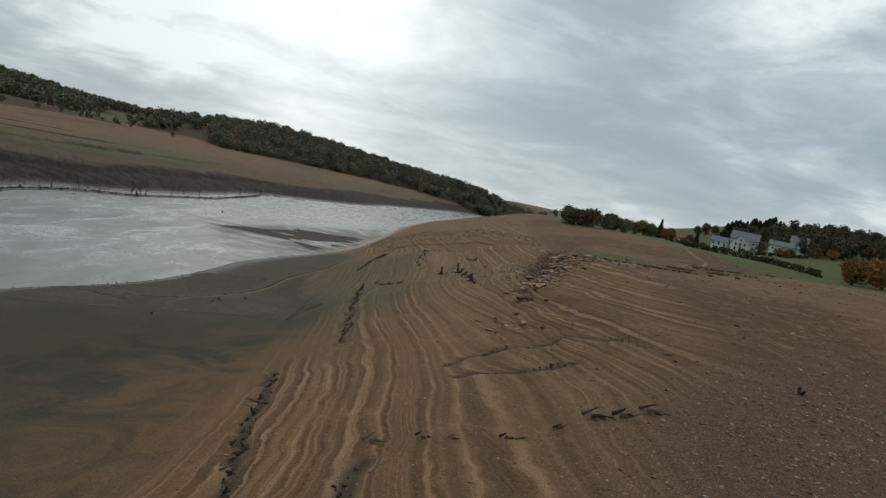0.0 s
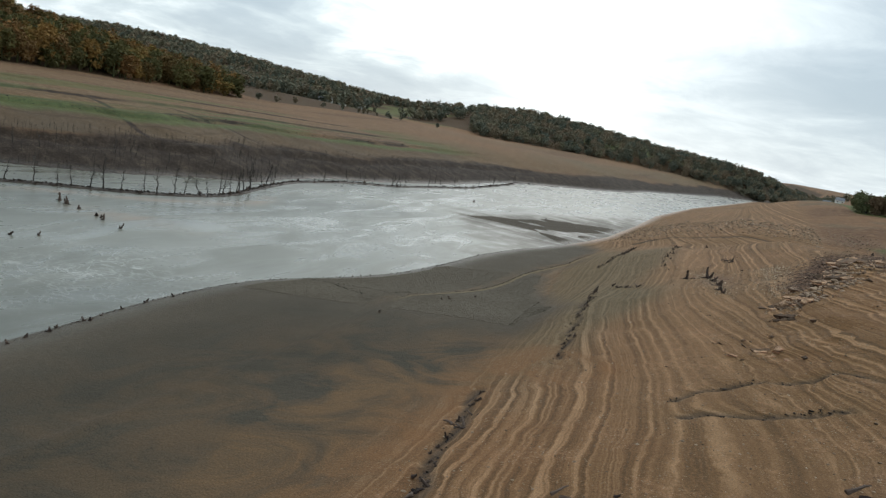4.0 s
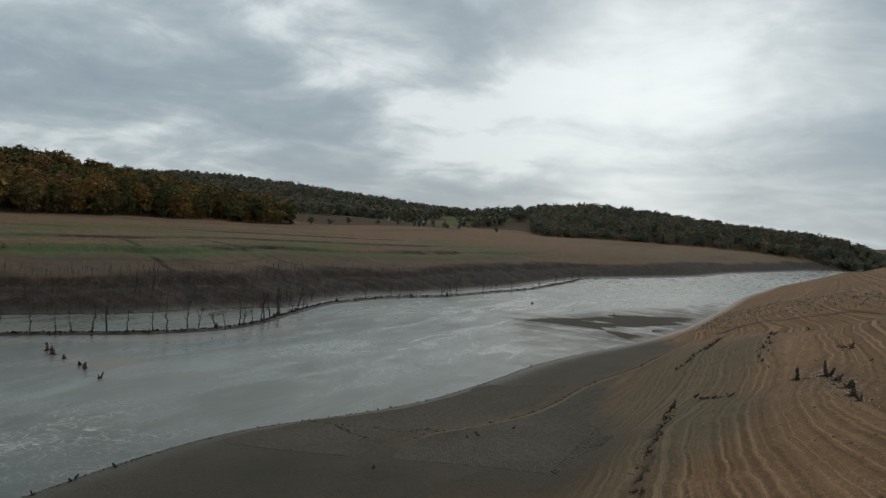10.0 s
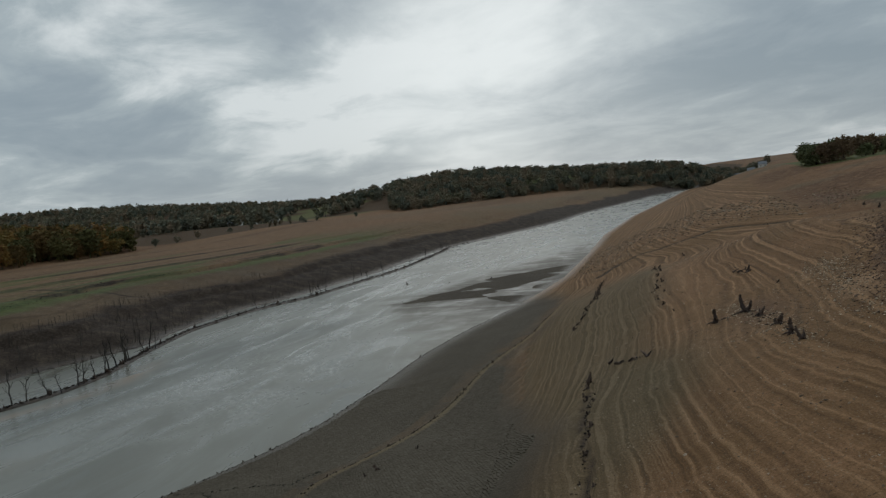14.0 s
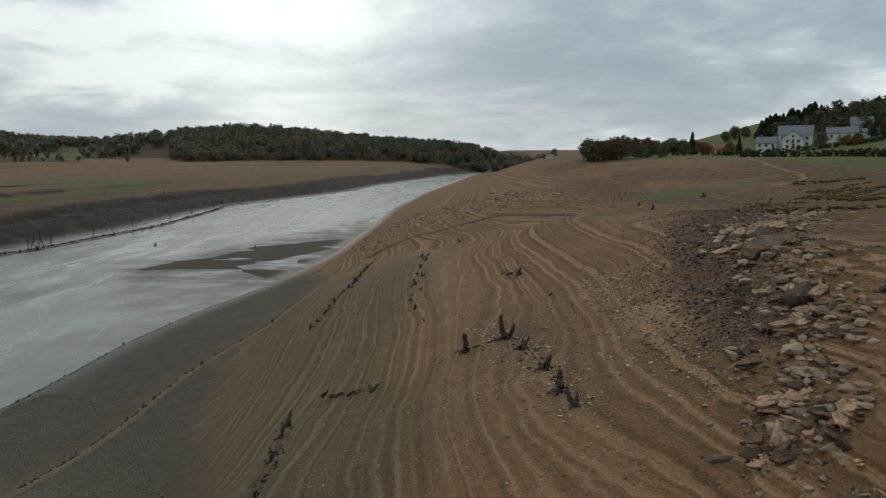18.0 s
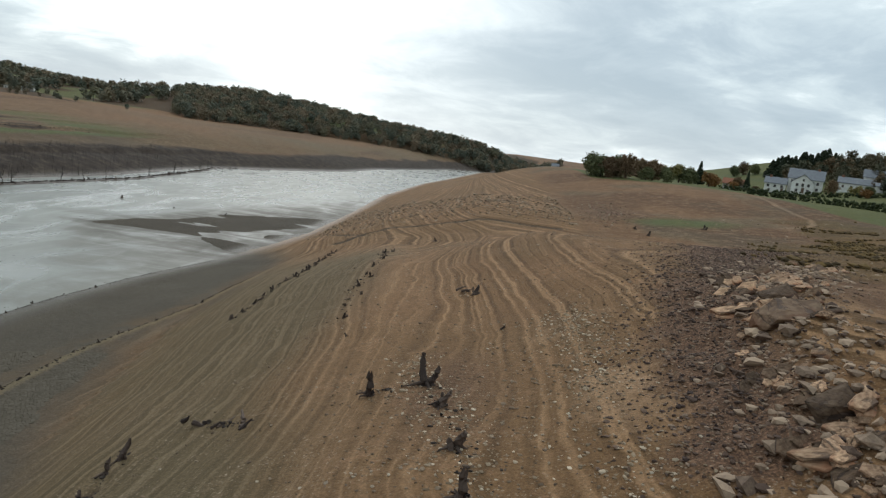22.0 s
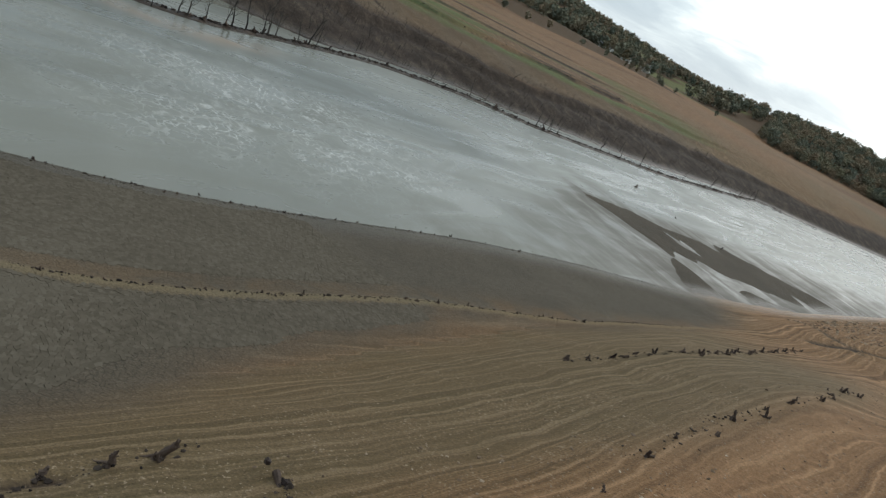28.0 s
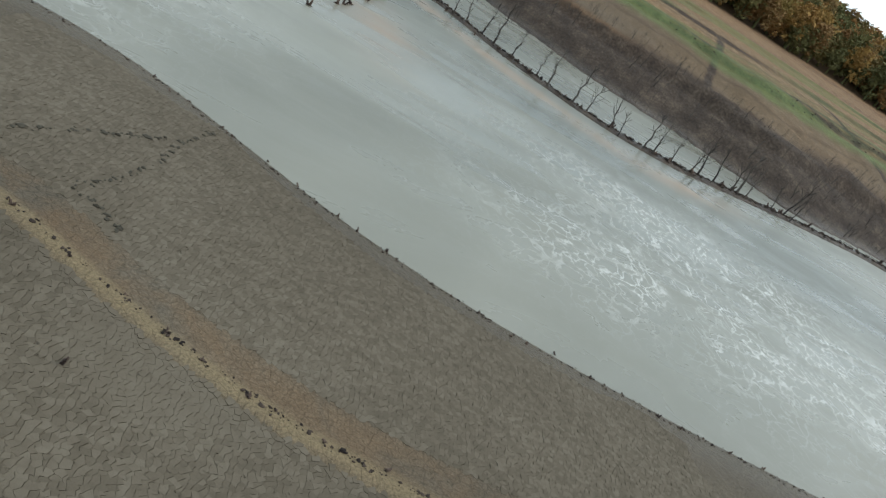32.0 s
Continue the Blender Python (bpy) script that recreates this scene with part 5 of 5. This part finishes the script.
keep = (mx > near_shore(my) + 1.2 + 1.2 * rough_noise(mx, my, 5, 97)) & ((m < -2.4) | (m > 0.7)) & (mx < foot(my) - 2.5 + 4.2 * np.exp(-0.5 * ((my - 11) / 9) ** 2) + 2.0 * rough_noise(mx, my, 6, 98)) & (my < 44 + 4 * rough_noise(mx, my, 8, 99)) & (rr > 2) & (rr < rows - 3)
px, py, mx, my = px[keep], py[keep], mx[keep], my[keep]
tx, ty = mx[:, None] + (px - mx[:, None]) * 0.935, my[:, None] + (py - my[:, None]) * 0.935
zz = land(mx, my)[:, None] + RM.uniform(0.012, 0.03, (len(mx), 1)) + 0 * px
tilt = (px - mx[:, None]) * RM.normal(0, 0.03, (len(mx), 1))
top = np.stack([tx, ty, zz + tilt], 2)
low = np.stack([mx[:, None] + (px - mx[:, None]) * 0.955, my[:, None] + (py - my[:, None]) * 0.955, zz - 0.09], 2)
# the plates by the old field bank that the path ends over are pieces of their own
nearest = np.argsort(np.hypot(mx + 25.5, my - 19.0))[:300]
sides = [(0, 1, 2, 3, 4, 5)] + [(k, k + 6, (k + 1) % 6 + 6, (k + 1) % 6) for k in range(6)]
for i in nearest.tolist():
    link_mesh("mud_plate", np.concatenate([top[i], low[i]]), sides, MUDPLATE, ground)
rest = np.ones(len(mx), bool)
rest[nearest] = False
top, low, mx, my = top[rest], low[rest], mx[rest], my[rest]
v = np.concatenate([top, low], 1).reshape(-1, 3)
base = np.arange(len(mx))[:, None] * 12
faces = [tuple(f) for f in (base + np.array([0, 1, 2, 3, 4, 5])).tolist()]
for k in range(6):
    faces += [tuple(f) for f in (base + np.array([k, k + 6, (k + 1) % 6 + 6, (k + 1) % 6])).tolist()]
tagged(link_mesh("mud_plates", v, faces, MUDPLATE), "dried grey mud parted into small plates", "cracked mud", kind="stuff")

# ---- the hamlet above the shore ----
RENDER = plain("white_lime_render", (0.60, 0.58, 0.53), (0.78, 0.77, 0.73), 0.8, 0.85, 0.2, 0.01)
SLATE = plain("grey_slate_roof", (0.115, 0.125, 0.14), (0.21, 0.22, 0.235), 1.2, 0.55, 0.4, 0.02)
PANE = plain("dark_window_glass", (0.02, 0.025, 0.03), (0.05, 0.055, 0.06), 0.5, 0.12, 0.5)
WOODWORK = plain("brown_window_frames", (0.09, 0.055, 0.035), (0.16, 0.10, 0.06), 2.0, 0.6, 0.3)
BRICKRED = plain("chimney_brick", (0.22, 0.10, 0.07), (0.33, 0.17, 0.11), 2.0, 0.85, 0.2)
TILE = plain("red_clay_tiles", (0.22, 0.085, 0.05), (0.34, 0.15, 0.09), 1.5, 0.8, 0.2)


def box(bm, x0, x1, y0, y1, z0, z1):
    v = [bm.verts.new((x, y, z)) for z in (z0, z1) for x, y in ((x0, y0), (x1, y0), (x1, y1), (x0, y1))]
    for f in ((3, 2, 1, 0), (4, 5, 6, 7), (0, 1, 5, 4), (1, 2, 6, 5), (2, 3, 7, 6), (3, 0, 4, 7)):
        bm.faces.new([v[i] for i in f])


def prism(bm, w, d, z0, rise_by, along, over=0.0):
    """A gabled solid on a plan of w by d, its ridge along x or y."""
    w, d = w / 2 + over, d / 2 + over
    drop = z0 - over * rise_by / ((d if along == "x" else w) - over + 1e-6) if over else z0
    if along == "x":
        pts = [(-w, -d, drop), (-w, d, drop), (-w, 0, z0 + rise_by), (w, -d, drop), (w, d, drop), (w, 0, z0 + rise_by)]
    else:
        pts = [(-w, -d, drop), (w, -d, drop), (0, -d, z0 + rise_by), (-w, d, drop), (w, d, drop), (0, d, z0 + rise_by)]
    v = [bm.verts.new(p) for p in pts]
    for f in ((0, 1, 2), (5, 4, 3), (0, 3, 4, 1), (1, 4, 5, 2), (2, 5, 3, 0)):
        bm.faces.new([v[i] for i in f])
    bmesh.ops.recalc_face_normals(bm, faces=bm.faces)


def roof_slab(bm, w, d, z0, rise_by, along, over, thick):
    """Two roof slopes with thickness, over a plan of w by d."""
    hw, hd = w / 2 + over, d / 2 + over
    run = (d if along == "x" else w) / 2
    low = z0 - over * rise_by / run
    for sgn in (-1, 1):
        if along == "x":
            a = [(-hw, sgn * hd, low), (hw, sgn * hd, low), (hw, 0, z0 + rise_by), (-hw, 0, z0 + rise_by)]
        else:
            a = [(sgn * hw, -hd, low), (sgn * hw, hd, low), (0, hd, z0 + rise_by), (0, -hd, z0 + rise_by)]
        lo = [bm.verts.new((x, y, z + 0.01)) for x, y, z in a]
        hi = [bm.verts.new((x, y, z + thick)) for x, y, z in a]
        bm.faces.new(lo), bm.faces.new(hi[::-1])
        for i in range(4):
            bm.faces.new((lo[i], lo[(i + 1) % 4], hi[(i + 1) % 4], hi[i]))
    bmesh.ops.recalc_face_normals(bm, faces=bm.faces)


def house(name, label, x, y, turn, w, d, walls, rise_by, along, front, sides=(), chimney=None, base=None, roof=SLATE, door=None, wall_mat=None):
    """A house with walls, two roof slopes, windows with frames and panes, a door and a chimney. front: (x, z, w, h) of windows on the -y face."""
    z = ground_at(x, y) - 0.3 if base is None else base
    thing = tagged(new(name), label, "house")
    thing.matrix_basis = pose(x, y, z, 0, 0, turn)
    bm = bmesh.new()
    box(bm, -w / 2, w / 2, -d / 2, d / 2, -1.2, walls + 0.3)
    prism(bm, w - 0.004, d - 0.004, walls + 0.3, rise_by - 0.02, along)
    part("wall", bm, wall_mat or RENDER, thing)
    bm = bmesh.new()
    roof_slab(bm, w, d, walls + 0.3, rise_by, along, 0.45, 0.22)
    roof_ob = part("roof", bm, roof, thing, "grey slate roof" if roof == SLATE else "red tiled roof")
    if chimney:
        bm = bmesh.new()
        box(bm, chimney - 0.4, chimney + 0.4, -0.3, 0.3, walls + rise_by * 0.5, walls + rise_by + 1.2)
        part("chimney", bm, BRICKRED, roof_ob, "brick chimney")
    faces = [("f", q) for q in front] + [("s", q) for q in sides]
    for side, (at, zc, ww, hh) in faces:
        win = new("window")
        win.parent = thing
        win.matrix_basis = pose(at, -d / 2, zc) if side == "f" else pose(-w / 2, at, zc, 0, 0, -90)
        bm = bmesh.new()
        for x0, x1, z0, z1 in ((-ww / 2, -ww / 2 + 0.1, -hh / 2, hh / 2), (ww / 2 - 0.1, ww / 2, -hh / 2, hh / 2), (-ww / 2 + 0.1, ww / 2 - 0.1, -hh / 2, -hh / 2 + 0.1),
                               (-ww / 2 + 0.1, ww / 2 - 0.1, hh / 2 - 0.1, hh / 2), (-0.04, 0.04, -hh / 2 + 0.1, hh / 2 - 0.1)):
            box(bm, x0, x1, -0.09, 0.02, z0, z1)
        part("frame", bm, WOODWORK, win)
        bm = bmesh.new()
        box(bm, -ww / 2 + 0.1, -0.04, -0.04, 0.0, -hh / 2 + 0.1, hh / 2 - 0.1)
        box(bm, 0.04, ww / 2 - 0.1, -0.04, 0.0, -hh / 2 + 0.1, hh / 2 - 0.1)
        part("pane", bm, PANE, win)
        bm = bmesh.new()
        box(bm, -ww / 2 - 0.1, ww / 2 + 0.1, -0.18, 0.02, -hh / 2 - 0.12, -hh / 2)
        part("sill", bm, RENDER, win)
    if door is not None:
        bm = bmesh.new()
        box(bm, door - 0.5, door + 0.5, -d / 2 - 0.06, -d / 2 + 0.02, 0.3, 2.4)
        part("door", bm, WOODWORK, thing, "brown front door")
    return thing


T = -26.0
house("house", "white rendered house wing with grey slate roof", 116.3, 278.5, T, 7.2, 5.6, 3.5, 2.1, "x", [(-2.40, 2.64, 0.88, 1.04), (0.00, 2.64, 0.88, 1.04), (2.40, 2.64, 0.88, 1.04), (-1.92, 0.96, 0.80, 0.96), (1.12, 0.96, 0.80, 0.96)], door=2.6, chimney=-2.0)
house("house", "white gabled house facing the lake, slate roof", 123.5, 271.3, T, 7.6, 8.0, 4.0, 2.9, "y", [(-1.92, 1.20, 0.96, 1.12), (1.92, 1.20, 0.96, 1.12), (-1.92, 3.28, 0.88, 1.12), (0.00, 3.28, 0.88, 1.28), (1.92, 3.28, 0.88, 1.12), (0.00, 5.12, 0.72, 0.88)], [(-1.60, 3.04, 0.80, 1.04), (1.60, 3.04, 0.80, 1.04)], door=0.2)
house("house", "large white house with a broad grey slate roof", 128.5, 281.0, T, 12.0, 8.8, 4.8, 3.5, "x", [(-4.48, 3.68, 0.88, 1.12), (4.32, 3.68, 0.88, 1.12), (4.32, 1.44, 0.88, 1.12)], chimney=4.0)
house("house", "long low white farm building under slate", 142.7, 270.3, T, 12.8, 5.6, 2.7, 1.9, "x", [(-4.80, 1.52, 0.80, 0.96), (-2.00, 1.52, 0.80, 0.96), (1.20, 1.52, 0.80, 0.96), (4.40, 1.52, 0.80, 0.96)], chimney=-5.2)
house("house", "tall white barn with steep slate roof", 150.8, 274.9, T, 7.2, 6.4, 4.2, 2.6, "x", [(-1.60, 2.88, 0.80, 0.96), (1.60, 2.88, 0.80, 0.96)])
house("shed", "low grey shed with flat-pitched slate roof", 147.3, 259.6, T, 6.4, 4.0, 1.9, 1.0, "x", [(-1.60, 1.12, 0.80, 0.72), (1.44, 1.12, 0.80, 0.72)])
house("cottage", "red-roofed cottage half hidden by orange trees", 103.7, 288.1, T, 7.2, 4.8, 2.2, 1.8, "x", [(-2.00, 1.36, 0.80, 0.88), (1.76, 1.36, 0.80, 0.88)], roof=TILE)
for x, y, w in [(-354, 487, 11), (-368, 502, 9), (-375, 545, 12), (-368, 572, 9), (66, 880, 9), (84, 895, 8), (98, 906, 9)]:
    house("far_house", "small pale distant house with slate roof", x, y, 20 if x < 0 else 0, w, 8.0, 4.0, 3.0, "x", [(-2.5, 2.2, 1.1, 1.2), (2.5, 2.2, 1.1, 1.2)])

# garden and field trees
CROWN = {}
for key, tones in {"green": [(0.2, (0.091, 0.104, 0.052)), (0.8, (0.182, 0.189, 0.088))], "orange": [(0.2, (0.195, 0.101, 0.042)), (0.8, (0.377, 0.195, 0.072))],
                   "brown": [(0.2, (0.130, 0.091, 0.057)), (0.8, (0.240, 0.163, 0.094))], "gold": [(0.2, (0.163, 0.150, 0.058)), (0.8, (0.299, 0.247, 0.091))]}.items():
    q = Nodes(key + "_leaves", 0.85, 0.15)
    q = q.done(q.ramp(q.math("ADD", q.math("MULTIPLY", q.island(), 0.6), q.math("MULTIPLY", q.rand(), 0.4)), tones))
    CROWN[key] = q
TREES = {}


def make_tree(key, seed, label, mat, wide=0.36, clumps=520):
    """A broadleaf tree ten metres high: tapered trunk, limbs, a ragged crown of leaf clumps."""
    rng = random.Random(seed)
    thing = tagged(new("tree"), label, "tree", "trees round the hamlet")
    bm = bmesh.new()
    tube(bm, [(0, 0, -0.5), (0.05, 0, 1.2), (0.1, 0.1, 3.0), (0.0, 0.2, 5.5), (0, 0, 7.5)], [0.36, 0.27, 0.2, 0.12, 0.05], 8, rng, 0.2)
    part("trunk", bm, BARK, thing)
    for k in range(5):
        a = 2 * math.pi * (k + rng.random()) / 5
        bm = bmesh.new()
        tube(bm, [(0.05, 0.05, 2.2 + 0.5 * k), (1.2 * math.cos(a), 1.2 * math.sin(a), 3.6 + 0.5 * k), (2.6 * math.cos(a), 2.6 * math.sin(a), 4.8 + 0.6 * k)], [0.12, 0.08, 0.03], 5, rng, 0.2)
        part("limb", bm, BARK, thing)
    r = np.random.default_rng(seed)
    vs, fs, base = [], [], 0
    for k in range(5):
        a = 2 * math.pi * k / 5 + rng.random()
        off = wide * 10 * rng.uniform(0.3, 0.55) * (k > 0)
        v, f = clump_cloud(r, (off * math.cos(a), off * math.sin(a), 4.6 + rng.uniform(-2.4, 2.1)), wide * 10 * rng.uniform(0.55, 0.8), rng.uniform(2.4, 3.6), clumps // 5, 0.42)
        vs.append(v), fs.append(f + base)
        base += len(v)
    link_mesh("crown", np.concatenate(vs), np.concatenate(fs), mat, thing)
    TREES[key] = thing


def make_conifer(seed, label):
    r = np.random.default_rng(seed)
    thing = tagged(new("conifer"), label, "conifer", "conifers round the hamlet")
    bm = bmesh.new()
    tube(bm, [(0, 0, -0.5), (0, 0, 3), (0, 0, 9.8)], [0.28, 0.2, 0.04], 7)
    part("trunk", bm, BARK, thing)
    n = 260
    h = r.random(n) ** 1.3
    a = r.random(n) * 2 * np.pi
    rad = (1 - h) * 2.1 * (0.55 + 0.45 * r.random(n)) + 0.08
    c = np.stack([np.cos(a) * rad, np.sin(a) * rad, 0.9 + h * 9.0], 1)
    v = ICO_V[None] * (0.30 + 0.42 * (1 - h))[:, None, None] * (1 + 0.5 * (r.random((n, len(ICO_V), 1)) - 0.5)) * np.array([1, 1, 0.6])
    v = (v + c[:, None]).reshape(-1, 3)
    f = (ICO_F[None] + (np.arange(n) * len(ICO_V))[:, None, None]).reshape(-1, 3)
    link_mesh("crown", v, f, NEEDLES, thing)
    TREES["conifer"] = thing


NEEDLES = plain("conifer_needles", (0.012, 0.019, 0.011), (0.034, 0.044, 0.022), 1.5, 0.85, 0.15)
make_tree("green", 1, "dull green broadleaf tree at the meadow edge", CROWN["green"])
make_tree("orange", 2, "rust-orange autumn tree beside the houses", CROWN["orange"], 0.4)
make_tree("brown", 3, "brown half-bare autumn tree near the houses", CROWN["brown"])
make_tree("gold", 4, "yellow-green autumn tree in a garden", CROWN["gold"], 0.4)
make_conifer(5, "dark narrow conifer beside the white houses")


def plant(key, x, y, tall, wide=1.0):
    m = pose(x, y, ground_at(x, y) - 0.1, 0, 0, RS.uniform(0, 360)) @ Matrix.Diagonal((tall / 10 * wide, tall / 10 * wide, tall / 10, 1))
    ob = TREES[key]
    if ob.name not in used:
        used.add(ob.name)
        ob.matrix_basis = m
    else:
        copy_thing(ob, m).matrix_basis = m


for key, x, y, tall, wide in [
    ("green", 37, 215, 8.1, 1.02), ("green", 38, 211, 8.9, 1.02), ("green", 42, 214, 8.1, 1.02), ("brown", 45, 209, 8.9, 1.02), ("green", 51, 210, 5.4, 1.27), ("green", 36, 217, 9.4, 1.19), ("brown", 40, 209, 7.6, 1.19), ("green", 44, 217, 8.9, 1.19), ("brown", 54, 214, 7.6, 1.19), ("green", 57, 212, 6.2, 1.27),
    ("green", 58, 275, 8.4, 1.20), ("brown", 62, 270, 9.0, 1.20), ("orange", 66, 273, 8.6, 1.20), ("brown", 69, 268, 7.6, 1.20), ("gold", 78, 286, 9.0, 1.10), ("green", 83, 291, 10.0, 1.10), ("green", 85, 284, 9.0, 1.10),
    ("orange", 91, 278, 7.4, 1.10), ("orange", 96, 286, 5.5, 1.40), ("orange", 100, 278, 4.3, 1.50), ("brown", 104, 284, 6.1, 1.20), ("brown", 107, 273, 2.8, 1.60), ("conifer", 92, 295, 10.0, 1.00), ("conifer", 105, 277, 7.9, 0.80),
    ("green", 138, 389, 8.1, 1.00), ("brown", 144, 392, 9.0, 1.00), ("green", 148, 386, 8.1, 1.00), ("green", 120, 405, 6.3, 1.30), ("green", 124, 394, 5.4, 1.30), ("green", 112, 410, 5.4, 1.30), ("brown", 126, 254, 7.1, 1.00),
    ("gold", 133, 252, 4.7, 1.20), ("orange", 131, 241, 4.2, 1.30), ("green", 139, 254, 4.2, 1.30), ("conifer", 148, 252, 9.5, 0.80), ("conifer", 152, 249, 8.4, 0.80), ("brown", 145, 243, 5.7, 1.20), ("orange", 148, 236, 5.7, 1.20),
    ("orange", 157, 246, 6.6, 1.10), ("brown", 163, 238, 7.1, 1.10), ("brown", 167, 262, 7.6, 1.10), ("orange", 98, 120, 9.0, 1.10), ("orange", 101, 112, 9.9, 1.10), ("brown", 106, 105, 9.9, 1.10), ("orange", 109, 98, 9.0, 1.20),
    ("orange", 107, 116, 8.1, 1.20), ("brown", 115, 110, 10.8, 1.10), ("orange", 118, 100, 9.9, 1.20), ("brown", 104, 130, 7.2, 1.20), ("green", 110, 134, 8.1, 1.10), ("brown", 118, 150, 8.1, 1.10), ("green", 122, 165, 7.2, 1.20)]:
    plant(key, x, y, tall, wide)
for i in range(34):
    plant("conifer", 141 + 31 * RS.random(), 344 + 14 * RS.random(), RS.uniform(9, 11.5), 1.7)
DULLWOOD = leaf_material("dull_autumn_leaves", [(0.1, (0.070, 0.078, 0.052)), (0.4, (0.098, 0.096, 0.060)), (0.65, (0.128, 0.104, 0.062)), (0.85, (0.150, 0.102, 0.058)), (0.97, (0.098, 0.104, 0.060))])
rw = scatter(np.random.default_rng(31), 1500, (125, 330), (150, 400), lambda x, y: (x > 140 + 8 * rough_noise(x, y, 30, 81) + 0.1 * np.maximum(0, y - 290)) & (y < 345 + 0.3 * (x - 150)) & (y > 480 - 1.6 * x))
wood("hill_wood", "mixed autumn wood on the hill behind the hamlet", rw, DULLWOOD, 15, 7.6, 70, 0.085)

HEDGE = plain("clipped_hedge_leaves", (0.022, 0.030, 0.013), (0.058, 0.068, 0.028), 2.0, 0.85, 0.15, 0.0, "island")


def hedge(label, line, tall, seed):
    """A hedge of leaf clumps along a line."""
    r = np.random.default_rng(seed)
    vs, fs, base = [], [], 0
    for (ax, ay), (bx, by) in zip(line, line[1:]):
        n = int(math.hypot(bx - ax, by - ay) * 7)
        t = r.random(n)
        x, y = ax + (bx - ax) * t + r.normal(0, 0.35, n), ay + (by - ay) * t + r.normal(0, 0.35, n)
        z = land(x, y) + tall * r.random(n)
        v = ICO_V[None] * (0.38 * (0.6 + 0.8 * r.random((n, 1, 1)))) * (1 + 0.5 * (r.random((n, len(ICO_V), 1)) - 0.5))
        vs.append((v + np.stack([x, y, z], 1)[:, None]).reshape(-1, 3))
        fs.append((ICO_F[None] + (np.arange(n) * len(ICO_V))[:, None, None]).reshape(-1, 3) + base)
        base += n * len(ICO_V)
    return tagged(link_mesh("hedge", np.concatenate(vs), np.concatenate(fs), HEDGE), label, "hedge")


hedge("dark clipped hedge below the white houses", [(78, 203), (84, 199), (90, 194), (95, 186), (97, 174)], 1.6, 1)
hedge("dark field hedge along the green meadow", [(97, 174), (98, 152), (97, 135)], 1.8, 2)
hedge("low hedge at the top of the meadow", [(90, 262), (115, 250), (140, 240)], 1.5, 3)

# low heath and gorse on the plateau behind the outcrop
n = 5200
hx, hy = beside([(68, 122), (62, 108), (52, 94), (38, 58), (30, 50)], n, [5, 5, 6, 4, 3])
k = rough_noise(hx, hy, 4, 95) > 0.24
n = int(k.sum())
v = ICO_V[None] * (0.2 * (0.4 + 1.5 * RR.random((n, 1, 1)) ** 2)) * (1 + 0.6 * (RR.random((n, len(ICO_V), 1)) - 0.5)) * np.array([1.2, 1.2, 0.7])
v = (v + np.stack([hx[k], hy[k], land(hx[k], hy[k]) + 0.1], 1)[:, None]).reshape(-1, 3)
GORSE = plain("dry_gorse", (0.055, 0.038, 0.020), (0.165, 0.108, 0.045), 1.0, 0.9, 0.1, 0.0, "island")
tagged(link_mesh("gorse", v, (ICO_F[None] + (np.arange(n) * len(ICO_V))[:, None, None]).reshape(-1, 3), GORSE), "low dry gorse and heather clumps on the plateau", "shrubs", kind="stuff")
